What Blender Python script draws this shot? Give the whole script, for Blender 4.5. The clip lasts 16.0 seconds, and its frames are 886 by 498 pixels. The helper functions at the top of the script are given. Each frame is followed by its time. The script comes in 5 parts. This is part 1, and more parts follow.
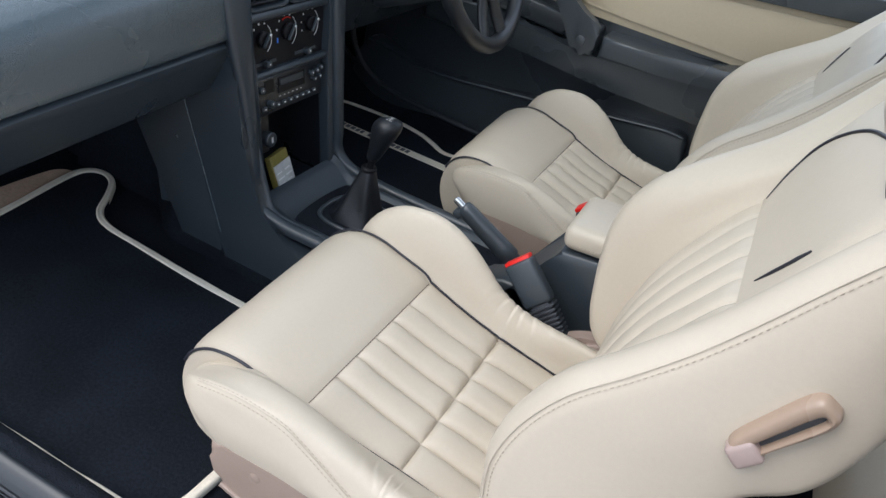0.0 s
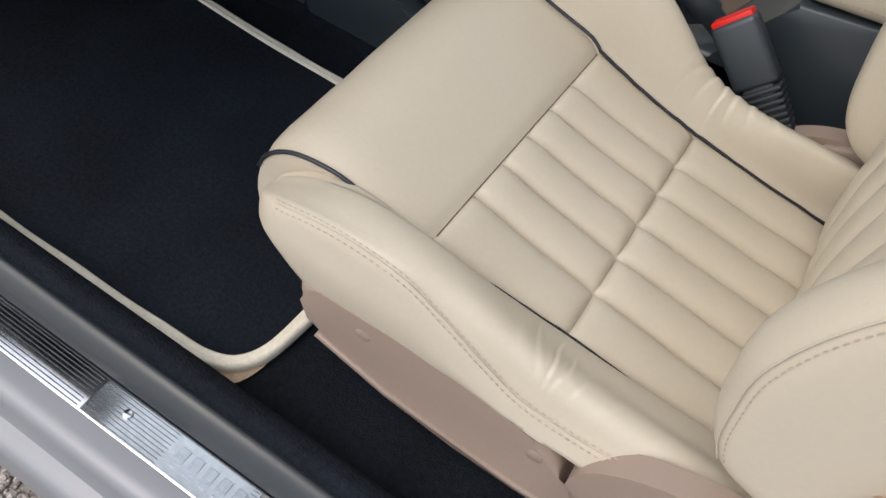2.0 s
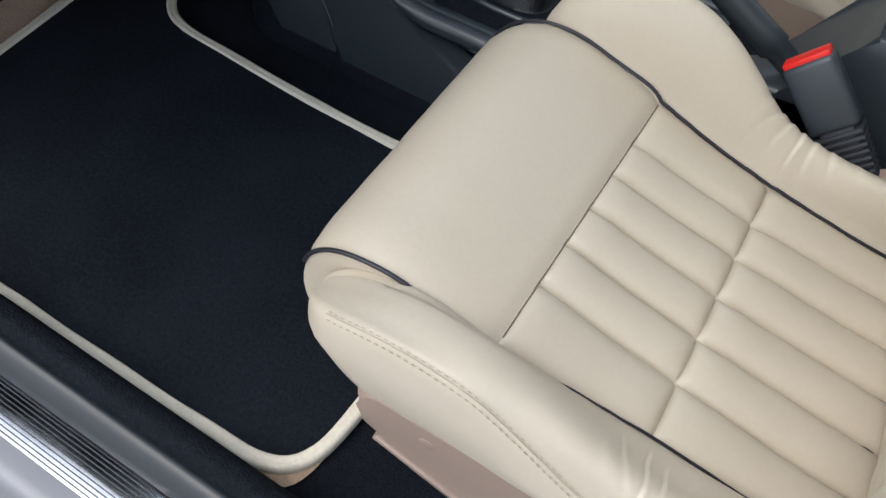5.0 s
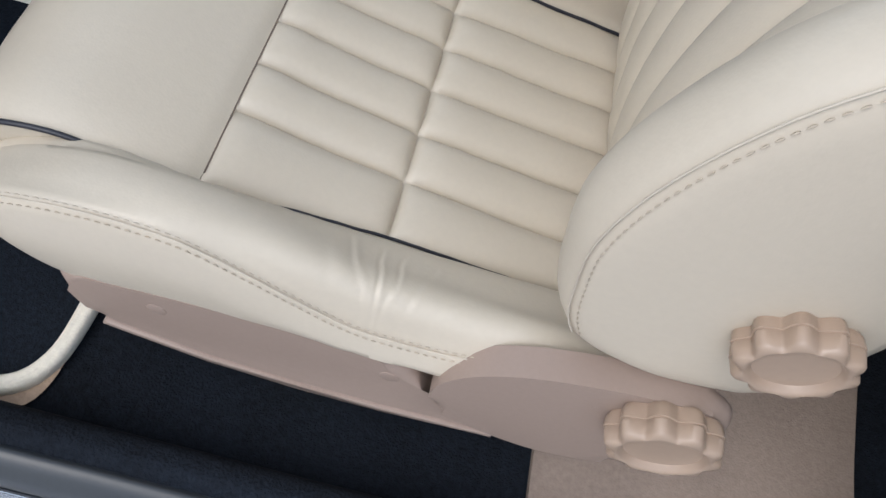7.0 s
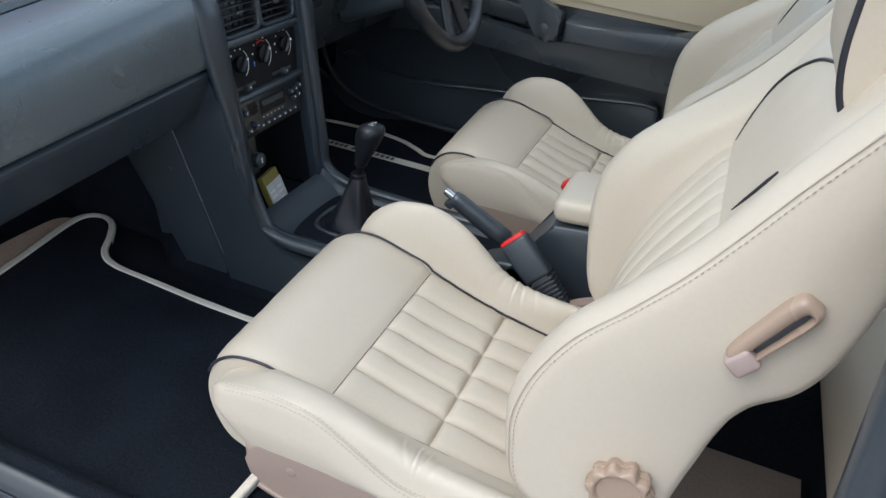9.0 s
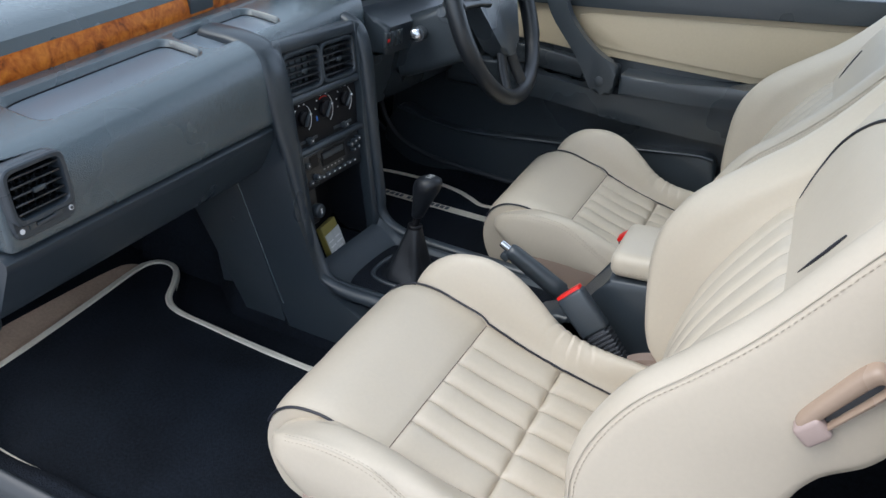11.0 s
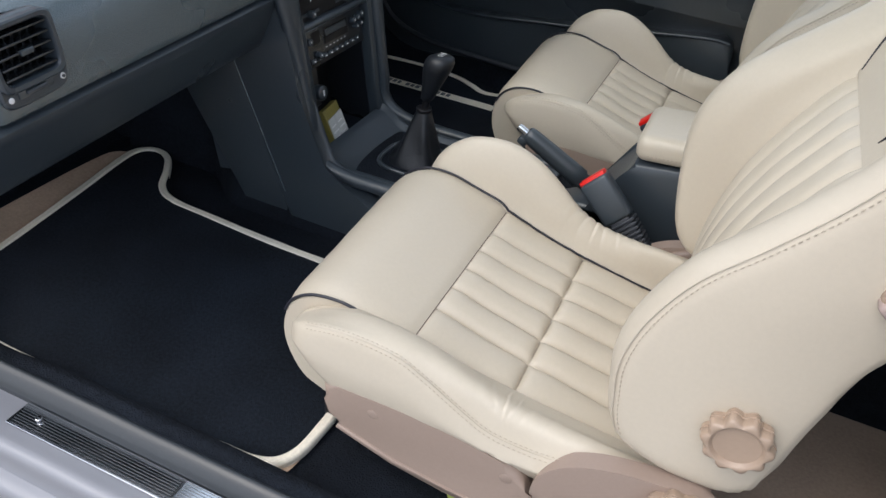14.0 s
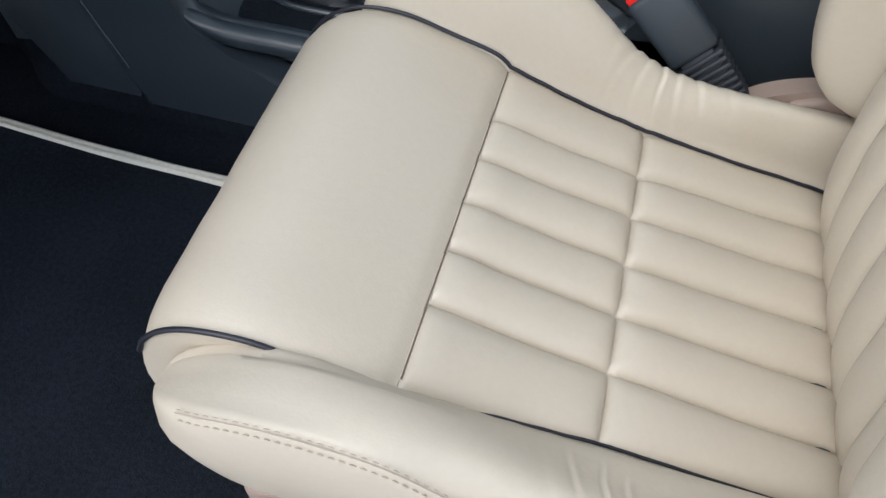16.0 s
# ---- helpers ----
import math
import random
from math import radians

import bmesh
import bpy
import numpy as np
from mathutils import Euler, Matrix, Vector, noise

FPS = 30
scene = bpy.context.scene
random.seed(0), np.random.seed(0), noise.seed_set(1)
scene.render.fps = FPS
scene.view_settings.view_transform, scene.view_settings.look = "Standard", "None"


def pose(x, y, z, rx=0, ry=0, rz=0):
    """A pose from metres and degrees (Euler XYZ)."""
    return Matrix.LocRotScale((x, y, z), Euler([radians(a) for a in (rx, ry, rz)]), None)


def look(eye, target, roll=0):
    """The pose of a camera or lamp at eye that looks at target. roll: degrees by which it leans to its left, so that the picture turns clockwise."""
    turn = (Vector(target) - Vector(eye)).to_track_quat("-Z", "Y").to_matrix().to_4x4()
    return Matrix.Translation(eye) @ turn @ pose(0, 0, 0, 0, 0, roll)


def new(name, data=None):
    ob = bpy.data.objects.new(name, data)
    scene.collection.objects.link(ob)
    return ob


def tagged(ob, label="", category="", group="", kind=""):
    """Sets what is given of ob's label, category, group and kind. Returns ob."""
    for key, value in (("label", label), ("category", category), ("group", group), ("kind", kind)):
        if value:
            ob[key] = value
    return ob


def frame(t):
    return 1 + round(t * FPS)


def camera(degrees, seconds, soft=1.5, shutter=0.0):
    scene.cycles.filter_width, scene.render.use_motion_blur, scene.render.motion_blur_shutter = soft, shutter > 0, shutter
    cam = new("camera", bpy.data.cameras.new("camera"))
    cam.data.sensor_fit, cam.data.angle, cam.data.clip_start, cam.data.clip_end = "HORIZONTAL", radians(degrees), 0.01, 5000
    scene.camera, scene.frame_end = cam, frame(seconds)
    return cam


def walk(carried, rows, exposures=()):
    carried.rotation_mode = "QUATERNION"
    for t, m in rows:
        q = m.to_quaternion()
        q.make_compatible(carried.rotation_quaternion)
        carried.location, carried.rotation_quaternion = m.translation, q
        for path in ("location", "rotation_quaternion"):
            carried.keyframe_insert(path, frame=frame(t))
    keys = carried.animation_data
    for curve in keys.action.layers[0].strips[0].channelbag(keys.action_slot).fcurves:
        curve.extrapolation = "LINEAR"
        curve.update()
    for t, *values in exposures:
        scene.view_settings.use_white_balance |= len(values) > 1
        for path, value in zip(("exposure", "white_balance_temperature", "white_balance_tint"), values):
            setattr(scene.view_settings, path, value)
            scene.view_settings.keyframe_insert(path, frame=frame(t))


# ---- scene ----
cam = camera(61.2, 16.0)
PATH = [
    (0, (0.303, -0.674, 0.816), (-0.233, 0.927, -0.255), 14.9),
    (0.5, (0.321, -0.64, 0.784), (-0.238, 0.875, -0.395), 13.1),
    (1, (0.265, -0.574, 0.735), (-0.179, 0.855, -0.591), 12.0),
    (1.5, (0.211, -0.527, 0.681), (-0.162, 0.805, -0.763), 13.1),
    (2, (0.156, -0.472, 0.634), (-0.301, 0.687, -0.93), 14.0),
    (2.5, (0.101, -0.469, 0.625), (-0.48, 0.625, -0.946), 13.5),
    (3, (0.084, -0.459, 0.615), (-0.574, 0.623, -0.933), 11.8),
    (5.3, (0.088, -0.405, 0.644), (-0.360, 0.722, -0.947), 6.8),
    (5.5, (0.109, -0.420, 0.647), (-0.206, 0.756, -0.940), 8.7),
    (6, (0.155, -0.46, 0.659), (0.054, 0.737, -0.941), 10.4),
    (6.5, (0.172, -0.446, 0.634), (0.178, 0.67, -1.025), 12.7),
    (7, (0.16, -0.396, 0.593), (0.222, 0.663, -1.103), 17.8),
    (7.5, (0.169, -0.431, 0.615), (0.117, 0.776, -0.979), 14.5),
    (8, (0.213, -0.57, 0.705), (0.06, 0.928, -0.612), 11.4),
    (8.5, (0.268, -0.66, 0.769), (-0.049, 0.95, -0.374), 9.4),
    (9, (0.326, -0.726, 0.806), (-0.214, 0.897, -0.231), 7.1),
    (9.2, (0.326, -0.722, 0.842), (-0.251, 0.873, -0.218), 8.3),
    (11.3, (0.308, -0.733, 0.815), (-0.389, 0.888, -0.128), 5.3),
    (11.5, (0.296, -0.729, 0.81), (-0.389, 0.884, -0.153), 5.5),
    (12, (0.256, -0.714, 0.789), (-0.388, 0.885, -0.225), 5.9),
    (12.5, (0.234, -0.719, 0.781), (-0.376, 0.861, -0.282), 6.2),
    (13, (0.25, -0.73, 0.78), (-0.344, 0.836, -0.313), 6.2),
    (13.5, (0.264, -0.726, 0.779), (-0.303, 0.837, -0.332), 6.5),
    (14, (0.249, -0.721, 0.765), (-0.308, 0.806, -0.4), 7.1),
    (14.5, (0.203, -0.683, 0.731), (-0.302, 0.77, -0.547), 7.0),
    (15, (0.17, -0.559, 0.711), (-0.273, 0.818, -0.67), 6.5),
    (15.5, (0.118, -0.436, 0.665), (-0.26, 0.845, -0.823), 6.9),
    (16, (0.078, -0.341, 0.573), (-0.183, 0.897, -0.975), 4.2),
]
SKY, SUN = 0.31, 1.05
EXPOSURES = [(0.0, 0.08, 5930, 9), (1.2, -0.06, 5980, 9), (2.1, -0.20, 6580, 9), (3.2, -0.22, 6880, 9), (5.3, -0.12, 6030, 8), (6.5, -0.22, 5880, 9), (7.5, -0.22, 5880, 8), (9.0, 0.02, 5830, 7), (11.5, 0.05, 5830, 8), (13.0, 0.04, 5980, 9), (14.5, -0.04, 6130, 9), (16.0, -0.05, 5930, 8)]

walk(cam, [(t, look(eye, target, roll)) for t, eye, target, roll in PATH], EXPOSURES)

# ---- light ----
world = bpy.data.worlds.new("sky")
scene.world = world
world.use_nodes = True
wn = world.node_tree
sky = wn.nodes.new("ShaderNodeTexSky")
sky.sky_type = "NISHITA"
sky.sun_disc = False
sky.dust_density, sky.air_density, sky.ozone_density = 4.0, 0.95, 0.8
sky.sun_elevation, sky.sun_rotation = radians(52), radians(215)
veil = wn.nodes.new("ShaderNodeMix")  # thin even cloud over the whole sky
veil.data_type = "RGBA"
veil.inputs["Factor"].default_value = 0.6
veil.inputs[7].default_value = (4.3, 4.5, 4.8, 1)
wn.links.new(sky.outputs["Color"], veil.inputs[6])
wn.links.new(veil.outputs[2], wn.nodes["Background"].inputs["Color"])
wn.nodes["Background"].inputs["Strength"].default_value = SKY
sun = new("sun", bpy.data.lights.new("sun", "SUN"))
sun.data.energy, sun.data.angle, sun.data.color = SUN, radians(40), (1.0, 0.94, 0.87)
sun.matrix_basis = look((-0.99, -1.35, 2.53), (0.1, 0.2, 0.1))


# ---- materials ----
def material(name, base, rough=0.5, metal=0.0, vary=0.06, grain=300.0, bump=0.15, depth=0.0006, stains=3.0, spec=0.5, coat=0.0, stretch=(1, 1, 1), cells=False):
    """A painted, moulded or sewn surface: colour varied at two scales, with a fine relief."""
    m = bpy.data.materials.new(name)
    m.use_nodes = True
    nt = m.node_tree
    b = nt.nodes["Principled BSDF"]
    co = nt.nodes.new("ShaderNodeTexCoord")
    mp = nt.nodes.new("ShaderNodeMapping")
    mp.inputs["Scale"].default_value = stretch
    nt.links.new(co.outputs["Object"], mp.inputs["Vector"])
    big, small = nt.nodes.new("ShaderNodeTexNoise"), nt.nodes.new("ShaderNodeTexNoise")
    big.inputs["Scale"].default_value, big.inputs["Detail"].default_value = stains, 4
    small.inputs["Scale"].default_value, small.inputs["Detail"].default_value = grain * 0.4, 3
    for n in (big, small):
        nt.links.new(mp.outputs["Vector"], n.inputs["Vector"])
    mix = nt.nodes.new("ShaderNodeMath")
    mix.operation = "ADD"
    nt.links.new(big.outputs["Fac"], mix.inputs[0])
    nt.links.new(small.outputs["Fac"], mix.inputs[1])
    ramp = nt.nodes.new("ShaderNodeMapRange")
    ramp.inputs["From Min"].default_value, ramp.inputs["From Max"].default_value = 0.6, 1.4
    ramp.inputs["To Min"].default_value, ramp.inputs["To Max"].default_value = 1 - vary, 1 + vary
    nt.links.new(mix.outputs[0], ramp.inputs["Value"])
    col = nt.nodes.new("ShaderNodeVectorMath")
    col.operation = "SCALE"
    col.inputs[0].default_value = base
    nt.links.new(ramp.outputs["Result"], col.inputs["Scale"])
    nt.links.new(col.outputs["Vector"], b.inputs["Base Color"])
    rr = nt.nodes.new("ShaderNodeMapRange")
    rr.inputs["From Min"].default_value, rr.inputs["From Max"].default_value = 0.3, 0.7
    rr.inputs["To Min"].default_value, rr.inputs["To Max"].default_value = max(rough - 0.07, 0.02), min(rough + 0.07, 1)
    nt.links.new(big.outputs["Fac"], rr.inputs["Value"])
    nt.links.new(rr.outputs["Result"], b.inputs["Roughness"])
    b.inputs["Metallic"].default_value = metal
    b.inputs["Specular IOR Level"].default_value = spec
    b.inputs["Coat Weight"].default_value, b.inputs["Coat Roughness"].default_value = coat, rough
    if bump > 0:
        if cells:
            tex = nt.nodes.new("ShaderNodeTexVoronoi")
            tex.inputs["Scale"].default_value = grain
            out = tex.outputs["Distance"]
        else:
            tex = nt.nodes.new("ShaderNodeTexNoise")
            tex.inputs["Scale"].default_value, tex.inputs["Detail"].default_value = grain, 3
            out = tex.outputs["Fac"]
        nt.links.new(mp.outputs["Vector"], tex.inputs["Vector"])
        bp = nt.nodes.new("ShaderNodeBump")
        bp.inputs["Strength"].default_value, bp.inputs["Distance"].default_value = bump, depth
        nt.links.new(out, bp.inputs["Height"])
        nt.links.new(bp.outputs["Normal"], b.inputs["Normal"])
    return m


LEATHER = material("cream_leather", (0.55, 0.488, 0.392), 0.40, vary=0.03, grain=520, bump=0.11, depth=0.0005, stains=6, cells=True)
nt = LEATHER.node_tree
co, fold, lump = nt.nodes.new("ShaderNodeTexCoord"), nt.nodes.new("ShaderNodeTexNoise"), nt.nodes.new("ShaderNodeBump")
fold.inputs["Scale"].default_value, fold.inputs["Detail"].default_value, fold.inputs["Distortion"].default_value = 34, 4, 0.8
lump.inputs["Strength"].default_value, lump.inputs["Distance"].default_value = 0.22, 0.0014
nt.links.new(co.outputs["Object"], fold.inputs["Vector"])
nt.links.new(fold.outputs["Fac"], lump.inputs["Height"])
nt.links.new(lump.outputs["Normal"], nt.nodes["Bump"].inputs["Normal"])
DOOR_HIDE = material("yellowed_cream_leather", (0.50, 0.425, 0.30), 0.42, vary=0.04, grain=520, bump=0.11, depth=0.0005, stains=6, cells=True)
PIPING = material("navy_piping", (0.017, 0.018, 0.027), 0.45, grain=400)
# dark brown that stands in for shade in the sewn groove
SEAM_SHADE = material("seam_groove_shade", (0.16, 0.125, 0.10), 0.8, bump=0.05)
# cream thread darkened to carry the shadow between the stitches
STITCH = material("shade_toned_thread", (0.46, 0.395, 0.31), 0.75, grain=600)
THREAD = material("cream_thread", (0.54, 0.48, 0.39), 0.7, grain=600)
TAUPE = material("taupe_plastic", (0.315, 0.240, 0.197), 0.48, vary=0.04, grain=700, bump=0.12)
KNOB = material("tan_plastic", (0.37, 0.275, 0.205), 0.31, vary=0.04, grain=500, bump=0.05)
PINK = material("pink_grey_plastic", (0.40, 0.31, 0.28), 0.42, vary=0.03, grain=500, bump=0.05)
CARPET = material("black_carpet", (0.0095, 0.0122, 0.0175), 0.95, vary=0.5, grain=420, bump=0.9, depth=0.003, stains=9, spec=0.15)
MAT = material("black_mat_pile", (0.0105, 0.0138, 0.0200), 0.95, vary=0.7, grain=600, bump=0.8, depth=0.002, stains=7, spec=0.15)
BINDING = material("cream_binding", (0.84, 0.78, 0.65), 0.7, vary=0.12, grain=700, bump=0.6, depth=0.001, stains=25)
DRAB = material("drab_tan_carpet", (0.29, 0.230, 0.190), 0.95, vary=0.18, grain=500, bump=0.5, depth=0.0015, stains=12, spec=0.2)
TAN = material("tan_carpet", (0.52, 0.385, 0.28), 0.95, vary=0.18, grain=500, bump=0.8, depth=0.002, stains=12, spec=0.2)
DASH = material("grey_dash_skin", (0.052, 0.077, 0.092), 0.26, spec=0.9, coat=1.0, vary=0.08, grain=650, bump=0.5, depth=0.0009, cells=True)
nt = DASH.node_tree
co, fold, lump = nt.nodes.new("ShaderNodeTexCoord"), nt.nodes.new("ShaderNodeTexNoise"), nt.nodes.new("ShaderNodeBump")
fold.inputs["Scale"].default_value, fold.inputs["Detail"].default_value, fold.inputs["Distortion"].default_value = 85, 5, 1.2
lump.inputs["Strength"].default_value, lump.inputs["Distance"].default_value = 0.22, 0.0014
nt.links.new(co.outputs["Object"], fold.inputs["Vector"])
nt.links.new(fold.outputs["Fac"], lump.inputs["Height"])
nt.links.new(lump.outputs["Normal"], nt.nodes["Bump"].inputs["Normal"])
TRAY = material("tray_plastic", (0.125, 0.160, 0.200), 0.32, spec=1.0, coat=0.6, vary=0.05, grain=700, bump=0.1, depth=0.0003)
PLASTIC = material("dark_plastic", (0.035, 0.045, 0.056), 0.32, spec=0.7, vary=0.08, grain=700, bump=0.25, depth=0.0005)
BLACK = material("black_plastic", (0.040, 0.050, 0.060), 0.30, spec=0.8, vary=0.1, grain=500, bump=0.12)
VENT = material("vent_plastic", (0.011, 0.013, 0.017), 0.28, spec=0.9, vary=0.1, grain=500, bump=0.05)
TRIM = material("sill_plastic", (0.022, 0.027, 0.033), 0.40, spec=0.6, vary=0.12, grain=600, bump=0.2, depth=0.0005)
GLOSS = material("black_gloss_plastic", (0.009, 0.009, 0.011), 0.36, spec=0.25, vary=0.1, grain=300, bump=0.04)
RUBBER = material("rubber_bellows", (0.030, 0.034, 0.042), 0.55, grain=500, bump=0.15)
GAITER = material("black_leather", (0.009, 0.011, 0.015), 0.42, grain=420, bump=0.5, cells=True)
RIM = material("rim_leather", (0.016, 0.019, 0.023), 0.33, spec=0.7, grain=300, bump=0.2, cells=True)
RED = material("red_plastic", (0.75, 0.018, 0.012), 0.32, vary=0.04, bump=0.03)
CHROME = material("chrome", (0.80, 0.80, 0.82), 0.12, metal=1.0, vary=0.03, bump=0.02)
ALLOY = material("brushed_alloy", (0.66, 0.68, 0.72), 0.20, metal=1.0, vary=0.10, grain=900, bump=0.2, stretch=(0.05, 1, 1))
POLISHED = material("polished_alloy", (0.70, 0.71, 0.74), 0.17, metal=1.0, vary=0.10, bump=0.0, stains=14)
PAINT = material("silver_paint", (0.25, 0.255, 0.28), 0.46, metal=0.2, vary=0.05, grain=2500, bump=0.05, coat=0.1)
WHITE = material("white_print", (0.80, 0.80, 0.80), 0.5, vary=0.02, bump=0.02)
LABEL = material("grey_label", (0.55, 0.56, 0.55), 0.4, vary=0.1, bump=0.05, stains=40)
YELLOW = material("yellow_label", (0.24, 0.20, 0.05), 0.5, vary=0.1, bump=0.05)
LIME = material("lime_foam", (0.50, 0.60, 0.13), 0.8, vary=0.1, grain=300, bump=0.3)
STEEL = material("dark_steel", (0.10, 0.10, 0.11), 0.35, metal=0.9, vary=0.1)
BLUE = material("blue_print", (0.05, 0.2, 0.75), 0.5, bump=0.02)
STONE = material("gravel_stone", (0.56, 0.525, 0.50), 0.85, vary=0.3, grain=90, bump=0.5, depth=0.002, stains=30)
EARTH = material("gravel_bed", (0.36, 0.325, 0.295), 0.95, vary=0.4, grain=120, bump=0.9, depth=0.006, stains=20)
LINING = material("grey_headlining", (0.40, 0.40, 0.39), 0.9, vary=0.05, grain=500, bump=0.3)


def burr():
    """Lacquered orange burr walnut."""
    m = material("burr_walnut", (0.5, 0.2, 0.05), 0.32, coat=0.0, spec=0.25, bump=0.03)
    nt = m.node_tree
    b = nt.nodes["Principled BSDF"]
    co = nt.nodes.new("ShaderNodeTexCoord")
    n1, n2 = nt.nodes.new("ShaderNodeTexNoise"), nt.nodes.new("ShaderNodeTexNoise")
    n1.inputs["Scale"].default_value, n1.inputs["Detail"].default_value, n1.inputs["Distortion"].default_value = 26, 6, 1.6
    n2.inputs["Scale"].default_value, n2.inputs["Detail"].default_value, n2.inputs["Distortion"].default_value = 75, 5, 2.0
    ad = nt.nodes.new("ShaderNodeMath")
    ad.operation = "MULTIPLY_ADD"
    ad.inputs[1].default_value = 0.45
    for n in (n1, n2):
        nt.links.new(co.outputs["Object"], n.inputs["Vector"])
    nt.links.new(n2.outputs["Fac"], ad.inputs[0])
    nt.links.new(n1.outputs["Fac"], ad.inputs[2])
    r = nt.nodes.new("ShaderNodeValToRGB")
    e = r.color_ramp.elements
    e[0].position, e[0].color = 0.46, (0.10, 0.022, 0.003, 1)
    e[1].position, e[1].color = 0.92, (0.66, 0.215, 0.026, 1)
    k = e.new(0.68)
    k.color = (0.44, 0.112, 0.010, 1)
    nt.links.new(ad.outputs[0], r.inputs["Fac"])
    nt.links.new(r.outputs["Color"], b.inputs["Base Color"])
    return m


BURR = burr()


def tinted_glass(name, tint):
    """Thin glass that colours what passes through it."""
    m = bpy.data.materials.new(name)
    m.use_nodes = True
    nt = m.node_tree
    clear, gloss, mix = nt.nodes.new("ShaderNodeBsdfTransparent"), nt.nodes.new("ShaderNodeBsdfGlossy"), nt.nodes.new("ShaderNodeMixShader")
    clear.inputs["Color"].default_value = (*tint, 1)
    gloss.inputs["Roughness"].default_value = 0.03
    mix.inputs["Fac"].default_value = 0.05
    nt.links.new(clear.outputs[0], mix.inputs[1])
    nt.links.new(gloss.outputs[0], mix.inputs[2])
    nt.links.new(mix.outputs[0], nt.nodes["Material Output"].inputs["Surface"])
    return m


# roof tint set by how much light from above it should hold back
ROOF_GLASS = tinted_glass("light_dimming_roof_glass", (0.79, 0.81, 0.79))
SCREEN_GLASS = tinted_glass("green_screen_glass", (0.965, 0.98, 0.967))


# ---- building helpers ----
BASE = {}


def thing(name, base, label, category, group="", kind=""):
    """An empty at the base of a thing; its parts are built in world metres."""
    ob = new(name)
    ob.empty_display_size = 0.02
    ob.location = base
    BASE[ob.name] = Vector(base)
    return tagged(ob, label, category, group, kind)


def mesh_object(name, verts, faces, mat, parent=None, label="", sharp=40):
    me = bpy.data.meshes.new(name)
    me.from_pydata([tuple(map(float, v)) for v in verts], [], faces)
    bm = bmesh.new()
    bm.from_mesh(me)
    bmesh.ops.recalc_face_normals(bm, faces=bm.faces)
    bm.to_mesh(me)
    bm.free()
    return finish(name, me, mat, parent, label, sharp)


def finish(name, me, mat, parent=None, label="", sharp=40):
    me.materials.append(mat)
    me.shade_smooth()
    me.set_sharp_from_angle(angle=radians(sharp))
    ob = new(name, me)
    if parent is not None:
        ob.parent = parent
        ob.matrix_parent_inverse = Matrix.Translation(-BASE.get(parent.name, Vector()))
    if label:
        ob["label"] = label
    return ob


def part(name, bm, mat, parent=None, label="", sharp=40):
    """Links a bmesh as one mesh object under a thing or a part."""
    bmesh.ops.recalc_face_normals(bm, faces=bm.faces)
    me = bpy.data.meshes.new(name)
    bm.to_mesh(me)
    bm.free()
    return finish(name, me, mat, parent, label, sharp)


def spline(points, n, closed=False):
    """Catmull-Rom through points, n samples, evenly in the parameter of length."""
    p = np.array(points, float)
    if closed:
        p = np.vstack([p[-1], p, p[0], p[1]])
    else:
        p = np.vstack([2 * p[0] - p[1], p, 2 * p[-1] - p[-2]])
    fine = []
    for i in range(1, len(p) - 2):
        a, b, c, d = p[i - 1], p[i], p[i + 1], p[i + 2]
        for t in np.linspace(0, 1, 16, endpoint=False):
            fine.append(0.5 * (2 * b + (c - a) * t + (2 * a - 5 * b + 4 * c - d) * t * t + (3 * b - a - 3 * c + d) * t**3))
    fine.append(p[-2])
    fine = np.array(fine)
    run = np.r_[0, np.cumsum(np.linalg.norm(np.diff(fine, axis=0), axis=1))]
    at = np.linspace(0, run[-1], n + 1)[:-1] if closed else np.linspace(0, run[-1], n)
    return np.stack([np.interp(at, run, fine[:, k]) for k in range(p.shape[1])], 1)


def loft(rings, closed=True, caps=True):
    """Vertices and faces of a skin through rings of equal length."""
    rings = np.array(rings, float)
    m, n = rings.shape[:2]
    faces = []
    for i in range(m - 1):
        for j in range(n if closed else n - 1):
            k = (j + 1) % n
            faces.append((i * n + j, i * n + k, (i + 1) * n + k, (i + 1) * n + j))
    if caps and closed:
        faces.append(tuple(range(n))[::-1])
        faces.append(tuple((m - 1) * n + j for j in range(n)))
    return rings.reshape(-1, 3), faces


def tube_data(path, r, n=8, closed=False, flat=1.0):
    path = np.array(path, float)
    m = len(path)
    radius = np.broadcast_to(np.array(r, float), (m,))
    tan = np.gradient(path, axis=0) if not closed else np.roll(path, -1, 0) - np.roll(path, 1, 0)
    tan /= np.linalg.norm(tan, axis=1)[:, None] + 1e-12
    ref = np.array((0, 0, 1.0)) if abs(tan[0][2]) < 0.9 else np.array((1.0, 0, 0))
    side = np.cross(tan[0], ref)
    side /= np.linalg.norm(side)
    rings = []
    for i in range(m):
        side = side - tan[i] * (side @ tan[i])
        side /= np.linalg.norm(side) + 1e-12
        up = np.cross(side, tan[i])
        rings.append([path[i] + radius[i] * (math.cos(a) * side + flat * math.sin(a) * up) for a in np.linspace(0, 2 * math.pi, n, endpoint=False)])
    if closed:
        rings.append(rings[0])
    return loft(rings, True, not closed)


def tube(name, path, r, mat, parent=None, label="", n=8, closed=False, flat=1.0):
    v, f = tube_data(path, r, n, closed, flat)
    return mesh_object(name, v, f, mat, parent, label, 60)


